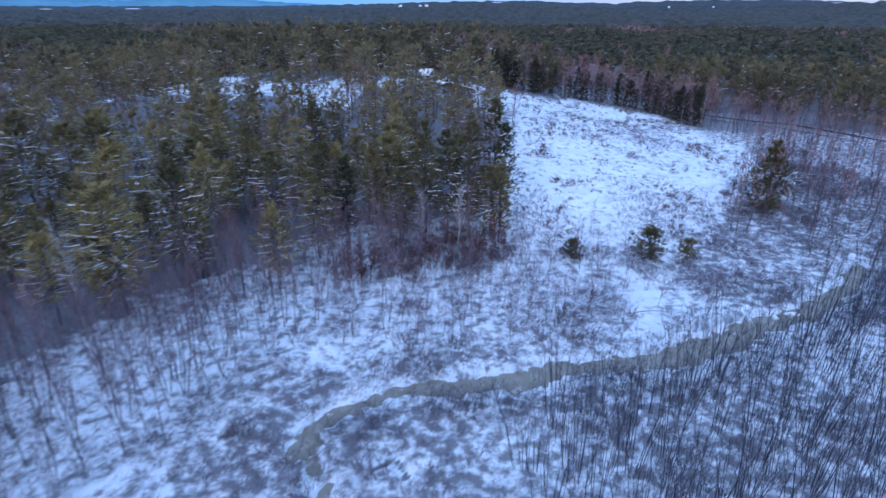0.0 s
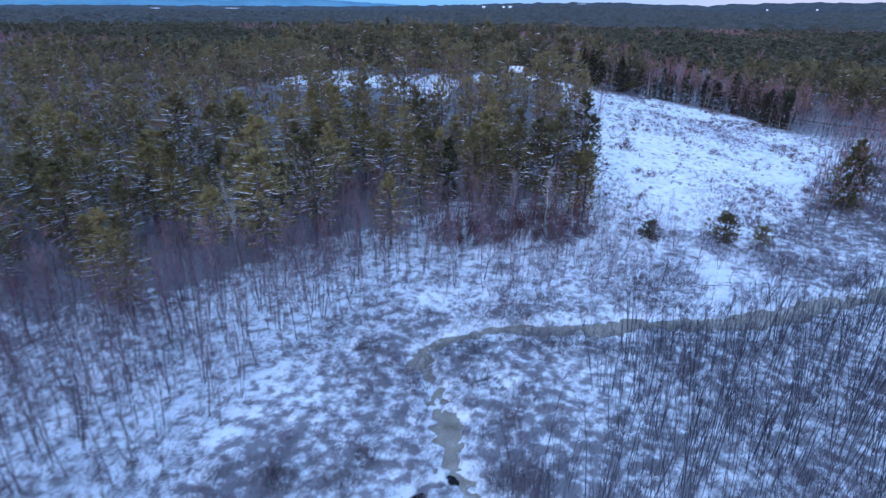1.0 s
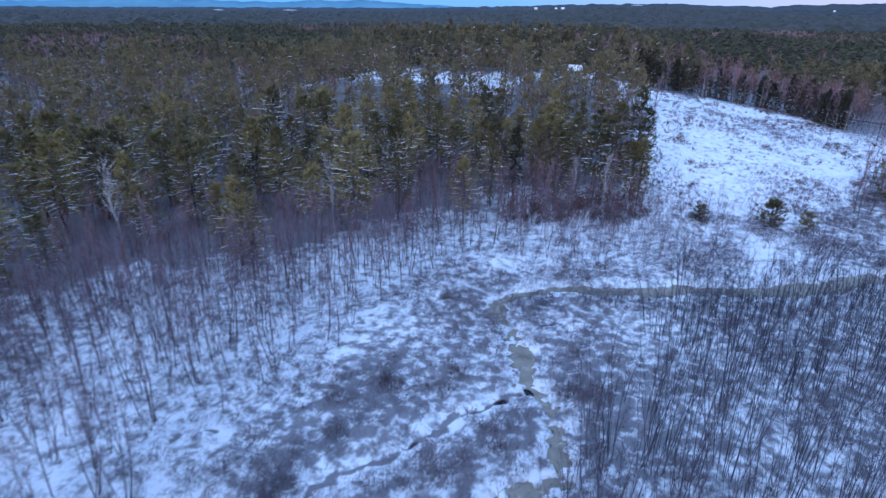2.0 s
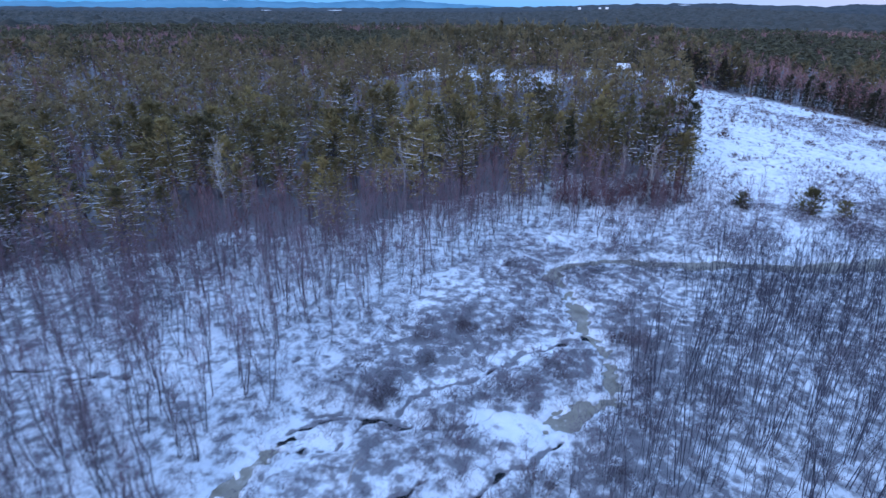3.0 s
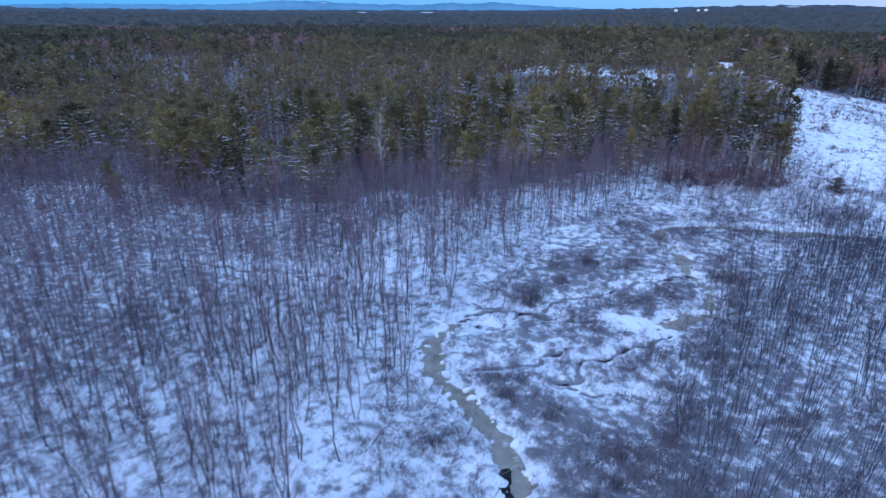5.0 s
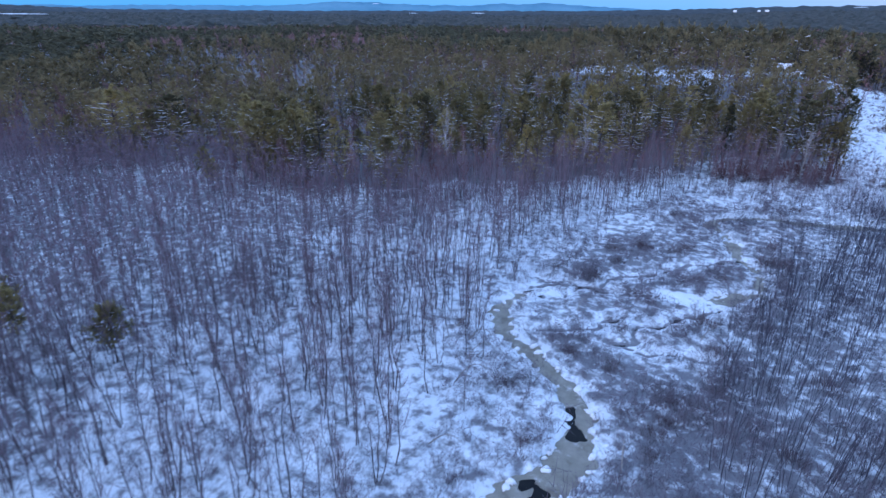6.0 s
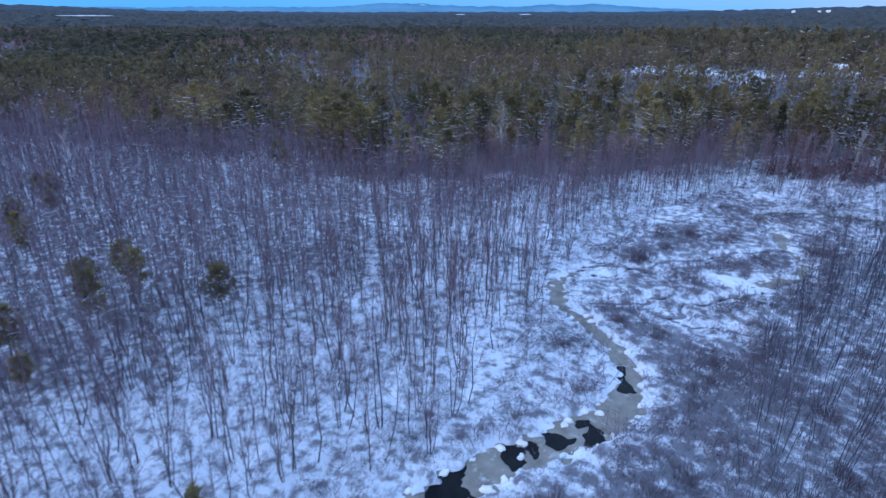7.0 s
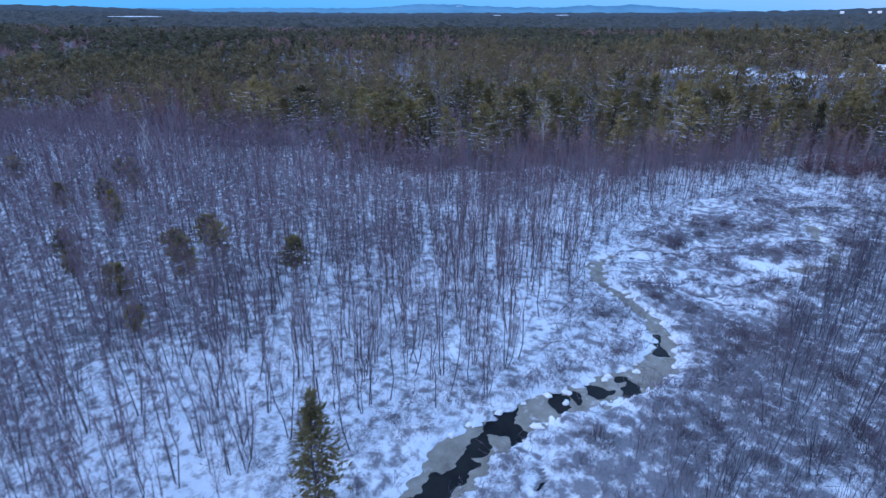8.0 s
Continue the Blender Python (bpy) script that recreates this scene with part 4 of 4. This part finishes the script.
def east_woods(x, y):
    d = (x > 40) & (x < 200) & (y > 58) & (y < 185) & ~inside(x, y, FIELD) & (thicket(x, y) <= 0) & (np.hypot(x - 47, y - 84) > 4)
    road = line_distance(x, y, [(62, 196, 3), (80, 172.5, 3), (96, 155.5, 3), (112, 132, 3)]) < 0
    return d * ~road * (1 - 0.8 * smooth((past_road(x, y) - 4) / 10)) * smooth((x - 38 - 0.12 * np.maximum(y - 90, 0)) / 12) * (0.8 + 0.4 * fractal(x, y, 12, 2, 131))


x3, y3 = sow(40, 185, 58, 185, 2.7, east_woods, 71)
temps = [joined(bare_tree(rng, rng.uniform(6, 9), 7, 10, 3, thick=2.4, r0=0.007, low=0.15, fine=sliver)) for _ in range(6)]
stuff("east_hardwoods", "dense leafless purple-brown woods beside the field", "woods", scatter_copies(temps, places_of(x3, y3, 0.5, 1.0, 6, 72), 0.03, 73), [BARK, BUSH])
temps = [conifer_far(rng, rng.uniform(9, 12.5), rng.uniform(3.3, 5.0)) for _ in range(12)]
s = soft_wood & ~mid
stuff("far_pines", "distant dark green pine forest", "woods", scatter_copies(temps, places_of(x[s], y[s], 0.75, 1.15, 12, 29), 0.01, 9), [DEEP_NEEDLE, BARK])
temps = [hardwood_far(rng, 12) for _ in range(6)]
s = ~soft_wood & ~mid
stuff("far_hardwoods", "distant leafless brown hardwood forest", "woods", scatter_copies(temps, places_of(x[s], y[s], 0.75, 1.15, 6, 20), 0.02, 10), [BARK, WOOD_TWIG])


def build_far_canopy():
    az = np.radians(np.arange(-88, 48, 0.2))
    r = 930 * np.exp(np.linspace(0, 1, 110) * math.log(4700 / 930))
    A, R = np.meshgrid(az, r)
    A = A + 0.0015 * fractal(A * 300, R * 0.05, 3, 1, 9)
    X, Y = R * np.sin(A), R * np.cos(A)
    Z = hill(X, Y) + 8 + 4.5 * fractal(X, Y, 17, 2, 121) * (1 + R / 2500) + 4 * fractal(X, Y, 120, 2, 123)
    Z[0] = hill(X[0], Y[0]) - 1
    stuff("far_woods", "unbroken dark woods reaching to the horizon", "woods", (np.stack([X, Y, Z], -1).reshape(-1, 3), grid_tris(*X.shape), None), [FAR_MAT])


build_far_canopy()


# far mountains with haze painted in as blue, low ridges on the skyline
def build_ridge(name, label, dist, depth, profile, mat, seed):
    az = np.arange(profile[0][0], profile[-1][0] + 0.01, 0.12)
    top = np.interp(az, [p[0] for p in profile], [p[1] for p in profile])
    top = 30 + dist * np.tan(np.radians(top)) + 2.5 * fractal(az * 8, az * 0, 5, 3, seed)
    rows = []
    for r, f in ((dist - depth, 0.0), (dist - depth * 0.5, 0.6), (dist, 1.0), (dist + depth * 0.3, 0.0)):
        a = np.radians(az)
        bump = f * 4 * fractal(az * 10, az * 0 + r, 6, 2, seed + 3)
        rows.append(np.stack([r * np.sin(a), r * np.cos(a) - 35, top * f + bump], 1))
    v = np.stack(rows)
    ob = new(name, mesh_of(name, v.reshape(-1, 3), grid_tris(len(rows), len(az)), [mat], shade=True))
    tagged(ob, label, "mountain", kind="structure")


# pale blue base colour stands in for the air's haze over distance
HAZED_RIDGE = material("hazed_mountain", varied((0.065, 0.19, 0.27), (0.13, 0.28, 0.37), 0.004, spread=0.05))
NEAR_RIDGE = material("wooded_ridge", varied((0.016, 0.026, 0.030), (0.085, 0.086, 0.090), 0.03, spread=0.05))
build_ridge("backdrop_mountains", "far mountains on the horizon, coloured pale blue for haze", 4820, 260,
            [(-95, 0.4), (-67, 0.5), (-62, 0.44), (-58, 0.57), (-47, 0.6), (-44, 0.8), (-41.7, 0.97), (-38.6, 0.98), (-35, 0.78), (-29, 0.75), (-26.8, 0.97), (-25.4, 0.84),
             (-22.5, 1.02), (-19.2, 0.75), (-14, 0.5), (-8, 0.3)], HAZED_RIDGE, 201)
build_ridge("backdrop_ridge", "dark wooded ridge below the sky", 4300, 420,
            [(-95, 0.5), (-75, 0.6), (-70, 0.58), (-66, 0.4), (-60, 0.2), (-45, 0.2), (-30, 0.32), (-18, 0.36), (-10, 0.55), (-6.7, 0.66), (-3, 0.75), (1, 0.8), (5.7, 0.85), (8.3, 0.71), (12.2, 0.6),
             (15.5, 0.78), (20, 0.86), (26.3, 0.87), (29.4, 0.73), (33, 0.4), (40, 0.3), (50, 0.4)], NEAR_RIDGE, 207)


# snowy clearings and pale houses on the far slopes
def on_sky(az, el, r):
    a = radians(az)
    return Vector((r * math.sin(a), r * math.cos(a) - 35, 30 + r * math.tan(radians(el))))


WHITE_PAINT = material("white_paint", varied((0.70, 0.70, 0.70), (0.82, 0.82, 0.82), 0.3, 0.6))
ROOF_SNOW = material("roof_snow", varied((0.72, 0.74, 0.78), (0.86, 0.86, 0.88), 0.5, 0.7))


def house(az, el, r, w):
    root = new("house")
    tagged(root, "white far-off farmhouse with a snowy roof", "house", "houses on the far ridge")
    w2, d2, hh, rise = w / 2, w * 0.3, w * 0.22, w * 0.2
    wall, roof = Geo(), Geo()
    base = [(-w2, -d2), (w2, -d2), (w2, d2), (-w2, d2)]
    v = [(x, y, z) for z in (-4, hh) for x, y in base] + [(-w2, 0, hh + rise), (w2, 0, hh + rise)]
    wall.add(v, [t for k in range(4) for t in ((k, (k + 1) % 4, 4 + (k + 1) % 4), (k, 4 + (k + 1) % 4, 4 + k))] + [(4, 7, 8), (5, 9, 6)])
    for s in (-1, 1):
        e = d2 * 1.12
        q = [(-w2 * 1.05, s * e, hh - rise * 0.12), (w2 * 1.05, s * e, hh - rise * 0.12), (w2 * 1.05, 0, hh + rise), (-w2 * 1.05, 0, hh + rise)]
        roof.add(q + [(x, y, z + 0.6) for x, y, z in q], [(0, 1, 2), (0, 2, 3), (4, 5, 6), (4, 6, 7), (0, 1, 5), (0, 5, 4), (1, 2, 6), (1, 6, 5), (3, 0, 4), (3, 4, 7)])
    part("wall", wall, [WHITE_PAINT], root)
    part("roof", roof, [ROOF_SNOW], root, "snow-covered gable roof")
    root.location = on_sky(az, el, r)
    root.rotation_euler = (0, 0, -radians(az) + 0.15)


for az, el, w in ((-6.7, 0.36, 17), (-4.9, 0.38, 14), (-4.3, 0.38, 18), (17.0, 0.30, 9), (20.5, 0.33, 8)):
    house(az, el, 3830, w)


def clearing(az0, az1, el, r, high):
    n = 24
    g = Geo()
    top, low = [], []
    for k in range(n):
        u = k / (n - 1)
        swell = max(0.02, math.sin(math.pi * u)) ** 0.9 * high * (0.5 + 0.8 * rng.random())
        p = on_sky(az0 + (az1 - az0) * u, el, r)
        low.append((p.x, p.y, p.z - swell * 0.5))
        q = on_sky(az0 + (az1 - az0) * u, el, r + 60)
        top.append((q.x, q.y, q.z + swell))
    under = [(x, y, z - 0.5) for x, y, z in low]
    g.add(np.array(under + low + top), grid_tris(3, n))
    v, t, m = g.arrays()
    tagged(new("snowy_clearing", mesh_of("snowy_clearing", v, t, [SNOW], shade=True)), "snow-white clearing on a far wooded slope", "clearing", "far clearings", kind="structure")


for az0, az1, el, r, high in ((-69.4, -65.3, -0.19, 1500, 0.8), (-35.4, -34.6, 0.06, 2300, 1.2), (-29.6, -28.4, 0.10, 2300, 1.3), (1.6, 2.6, 0.70, 3850, 1.8), (28.8, 30.4, 0.60, 3850, 2.5), (-38.6, -37.9, 0.85, 4560, 2)):
    clearing(az0, az1, el, r, high)


# ---- by the water ----
def dome(rng, w, d, hgt):
    """A low rounded heap of snow."""
    g = Geo()
    n, rings = 11, ((1.0, 0.0), (0.93, 0.55), (0.62, 0.92))
    a = np.arange(n) * 6.283 / n
    wob = 1 + rng.normal(0, 0.2, n)
    v = [np.stack([np.cos(a) * w * r * wob, np.sin(a) * d * r * wob, np.full(n, hgt * z)], 1) for r, z in rings] + [np.array([[0, 0, hgt]])]
    t = []
    for k in range(2):
        for j in range(n):
            p, q = k * n + j, k * n + (j + 1) % n
            t += [(p, q, q + n), (p, q + n, p + n)]
    t += [(2 * n + j, 2 * n + (j + 1) % n, 3 * n) for j in range(n)]
    g.add(np.concatenate(v), t)
    return g.arrays()


PADS = [(-15.5, -20.0, 0.8, 0.45), (-19.9, -16.5, 0.7, 0.4), (-13.8, -22.5, 0.6, 0.3), (-11.1, -25.8, 0.7, 0.5), (-14.3, -30.4, 0.5, 0.4), (-15.5, -23.9, 0.4, 0.3), (-21.6, -15.6, 0.6, 0.3),
        (-17.0, -38.6, 0.5, 0.3), (-16.5, -41.6, 0.9, 0.45), (-17.4, -42.8, 0.7, 0.4), (-26.6, -8.6, 0.5, 0.3), (-20.6, -43.2, 0.6, 0.35), (-12.0, -33.0, 0.5, 0.3), (34.5, 54.6, 0.9, 0.5), (32.2, 53.6, 0.6, 0.4)]
for (ax, ay, aw), (cx, cy, cw) in zip(BROOK[:14], BROOK[1:15]):
    for k in range(6):
        u, side = rng.random(), rng.choice((-1, 1))
        n = Vector((ay - cy, cx - ax)).normalized() * side * (aw + u * (cw - aw) + rng.uniform(-0.25, 0.3))
        w = rng.uniform(0.12, 0.6) ** 1.2
        PADS.append((ax + u * (cx - ax) + n.x, ay + u * (cy - ay) + n.y, w, w * rng.uniform(0.55, 0.9)))
for x, y, w, d in PADS:
    v, t, m = dome(rng, w * 0.8, d * 0.8, rng.uniform(0.14, 0.3))
    ob = new("snow_mound", mesh_of("snow_mound", v, t, [LOAD], shade=True))
    ob.matrix_basis = pose(x, y, WATER + 0.04, 0, 0, rng.uniform(0, 180))
    tagged(ob, "rounded heap of clean snow on the creek ice", "snow", "snow heaps on the ice")


# broad dark bushes of the marsh
def bush_thing(hgt, wide):
    g = Geo()
    for i in range(190):
        a, out = rng.uniform(0, 6.28), rng.uniform(0, 1) ** 0.6
        p = np.array([math.cos(a) * out * wide * 0.55, math.sin(a) * out * wide * 0.55, 0.0])
        d = np.array([math.cos(a) * out * 0.5, math.sin(a) * out * 0.5, 1.0]) + rng.normal(0, 0.15, 3)
        blade(g, p, p + d * hgt * rng.uniform(0.55, 1.0) * (1 - 0.35 * out), 0.014, rng, 0)
    root = new("marsh_bush")
    tagged(root, "dark rounded leafless bush standing in snow", "bush", "bushes of the marsh")
    tagged(part("crown", g, [BUSH], root), kind="stuff")
    return root


models = [bush_thing(rng.uniform(1.5, 2.1), rng.uniform(1.6, 2.4)) for _ in range(5)]
bx, by = [11.3, 13.6, 16, 26.5, 29, 32.3, 35, 24.1, 32.1, -1.9, 38, 41, 43, 47.5, 49, 42, -16.6, -8.0, -7.6, -19.5, -13.9, -16.2, -5.2, -8.6, -10.4, -21.5], [67.7, 67, 68.4, 65.5, 67, 62.8, 66, 75.3, 88.4, 45.3, 80, 84, 88, 87.6, 82, 92, -29.2, -25.6, -18.5, -21.6, -15.6, 0.9, -14.8, -23.2, 8.4, 2.2]
fx, fy = sow(-26, 4, -60, 36, 5.2, lambda x, y: (x > swamp_edge(y)) * 0.55 * dry(x, y, 1.6), 61)
plant(models, np.concatenate([bx, fx]), np.concatenate([by, fy]), 0.6, 1.1, 62)


# fallen and bowed branches, pale with snow
def bowed(x, y, length, turn, rise):
    g = Geo()
    us = np.linspace(0, 1, 7)
    pts = np.stack([us * length, 0.25 * np.sin(us * 2.5) * length * 0.3, np.sin(us * np.pi * 0.8) * rise], 1)
    g.tube(pts, 0.05 * (1 - 0.7 * us) + 0.01, 4)
    for k in range(6):
        u = rng.uniform(0.3, 0.95)
        p = np.array([np.interp(u, us, pts[:, c]) for c in range(3)])
        blade(g, p, p + np.array([0.6, rng.normal(0, 0.5), rng.uniform(0.0, 0.5)]) * length * 0.25, 0.02, rng, 0)
    v, t, m = g.arrays()
    ob = new("fallen_branch", mesh_of("fallen_branch", v, t, [PALE], m))
    ob.matrix_basis = pose(x, y, float(ground_height(np.array(x), np.array(y))) - 0.02, 0, 0, turn)
    tagged(ob, "pale bowed branch dusted with snow", "branch", "fallen branches")


for x, y, length, turn, rise in ((-7.9, -6.9, 4.2, 68, 0.5), (-25.8, -21.7, 2.8, 55, 1.2), (-27.2, -19.0, 2.4, 20, 1.5), (-24.9, -25.4, 3.0, 40, 1.6), (-9.5, -28.5, 2.2, 100, 1.5),
                                 (-29.5, -17.2, 2.6, 30, 1.4), (-41.8, -68.4, 2.6, 40, 0.3), (17.2, 53.4, 4.0, -6, 0.3), (-20.2, -7.4, 2.0, 80, 1.0), (-22.6, -33.0, 2.5, 15, 1.1)):
    bowed(x, y, length, turn, rise)

# the pale house among the trees at the field's upper corner
def box(geo, x0, x1, y0, y1, z0, z1):
    v = [(x, y, z) for z in (z0, z1) for y in (y0, y1) for x in (x0, x1)]
    geo.add(v, [(0, 1, 5), (0, 5, 4), (1, 3, 7), (1, 7, 5), (3, 2, 6), (3, 6, 7), (2, 0, 4), (2, 4, 6), (4, 5, 7), (4, 7, 6), (0, 2, 3), (0, 3, 1)])


def gable(geo, x0, x1, y0, y1, z, rise, thick=0.22, over=0.4):
    """Two sloped slabs that meet over the middle of y."""
    m = (y0 + y1) / 2
    for y in (y0 - over, y1 + over):
        low = z - rise * over / (y1 - m)
        q = [(x0 - over, y, low), (x1 + over, y, low), (x1 + over, m, z + rise), (x0 - over, m, z + rise)]
        geo.add(q + [(a, b, c + thick) for a, b, c in q], [(0, 1, 2), (0, 2, 3), (4, 5, 6), (4, 6, 7), (0, 1, 5), (0, 5, 4), (1, 2, 6), (1, 6, 5), (3, 0, 4), (3, 4, 7), (2, 3, 7), (2, 7, 6)])


def cottage(x, y, turn):
    root = new("cottage")
    tagged(root, "pale blue-grey two-storey house with a snowy low wing", "house")
    wall, wing, roof, low_roof = Geo(), Geo(), Geo(), Geo()
    box(wall, -2.4, 2.0, -2.5, 2.5, -1, 5.0)
    wall.add([(-2.4, -2.5, 5), (-2.4, 2.5, 5), (-2.4, 0, 6.6), (2.0, -2.5, 5), (2.0, 2.5, 5), (2.0, 0, 6.6)], [(0, 1, 2), (3, 5, 4)])
    box(wing, 2.01, 7.5, -2.2, 2.2, -1, 2.3)
    wing.add([(7.5, -2.2, 2.3), (7.5, 2.2, 2.3), (7.5, 0, 3.7)], [(0, 1, 2)])
    gable(roof, -2.4, 2.0, -2.5, 2.5, 5.0, 1.6)
    gable(low_roof, 2.45, 7.5, -2.2, 2.2, 2.3, 1.4)
    part("wall", wall, [SIDING], root)
    part("wing", wing, [SIDING], root)
    part("roof", roof, [ROOF_SNOW], root, "snow-covered gable roof")
    part("wing_roof", low_roof, [ROOF_SNOW], root, "snow-covered low roof")
    for wx, wz in ((-1.4, 1.0), (0.8, 1.0), (-1.4, 3.3), (0.8, 3.3), (4.2, 0.7), (6.0, 0.7)):
        front_y = -2.5 if wx < 2 else -2.2
        rim, pane = Geo(), Geo()
        for a, b, c, d in ((-0.5, 0.5, -0.08, 0), (-0.5, 0.5, 1.2, 1.28), (-0.5, -0.42, 0, 1.2), (0.42, 0.5, 0, 1.2)):
            box(rim, wx + a, wx + b, front_y - 0.06, front_y - 0.005, wz + c, wz + d)
        box(pane, wx - 0.42, wx + 0.42, front_y - 0.03, front_y - 0.006, wz, wz + 1.2)
        window = part("window", rim, [WHITE_PAINT], root)
        part("pane", pane, [WATER_MAT], window, "dark glass")
    root.matrix_basis = pose(x, y, float(ground_height(np.array(x), np.array(y))), 0, 0, turn) @ Matrix.Scale(0.66, 4)


SIDING = material("pale_siding", varied((0.24, 0.32, 0.35), (0.36, 0.45, 0.48), 0.4, 0.7))
cottage(-11.2, 139, -12)

# pale snags that stand out over the pines
for x, y, hgt in ((-100, 121, 8.5), (-140, 76, 14), (-110, -29, 11), (-108.8, -42, 9), (-60.5, 31.8, 12.6), (-33.3, 58, 12), (-38, 46, 11), (-2, 66, 9), (-143, 55, 13), (-72, 44, 11), (3.5, 165, 10.5), (-6.5, 66.5, 8)):
    trunk, crown = bare_tree(rng, hgt, 16, 9, low=0.35, r0=0.012, thick=1.6)
    ob = thing("snowy_snag", "white snow-laden leafless tree over the pines", "tree", "snow-laden trees", ("trunk", trunk, [PALE]), ("crown", crown, [FROST, FROST]))
    ob.location = (x, y, float(ground_height(np.array(x), np.array(y))) - 0.05)

# more small pines among the maples
for hgt, x, y in ((6.5, -122, -47), (4.2, -71.5, -56), (6.8, -59.9, -48.5), (3.4, -54, -57), (4.5, -100, -36.4), (6.5, -90, 0.6), (6.6, -62, -43), (6.9, -84, 9), (6.6, -85.2, -45.6)):
    lone(hgt * 0.85 + 0.6, x, y, label="young olive-green pine rising among bare maples", group="young pines in the swamp", whorls=9, boughs=7, bottom=0.4, snow=0.4, width=0.22, tufts=7, blades=9, size=0.9, needle=YOUNG_PINE)

# the dark brook past the field
def build_stream():
    line = [(62, 196), (70, 183), (80, 172.5), (90, 166), (96, 155.5), (102, 144), (112, 132), (130, 118)]
    for off, half in ((0, 0.8), (-7, 0.35)):
        v = []
        for k, (x, y) in enumerate(line):
            (ax, ay), (cx, cy) = line[max(k - 1, 0)], line[min(k + 1, len(line) - 1)]
            n = Vector((ay - cy, cx - ax)).normalized()
            for s in (-1, 1):
                px, py = x + n.x * (off + s * half), y + n.y * (off + s * half)
                v.append((px, py, float(ground_height(np.array(px), np.array(py))) + 0.12))
        t = [q for k in range(len(line) - 1) for q in ((2 * k, 2 * k + 1, 2 * k + 3), (2 * k, 2 * k + 3, 2 * k + 2))]
        tagged(new("stream_water", mesh_of("stream_water", v, t, [WATER_MAT])), "narrow dark stream beyond the field", "water", kind="structure")


build_stream()
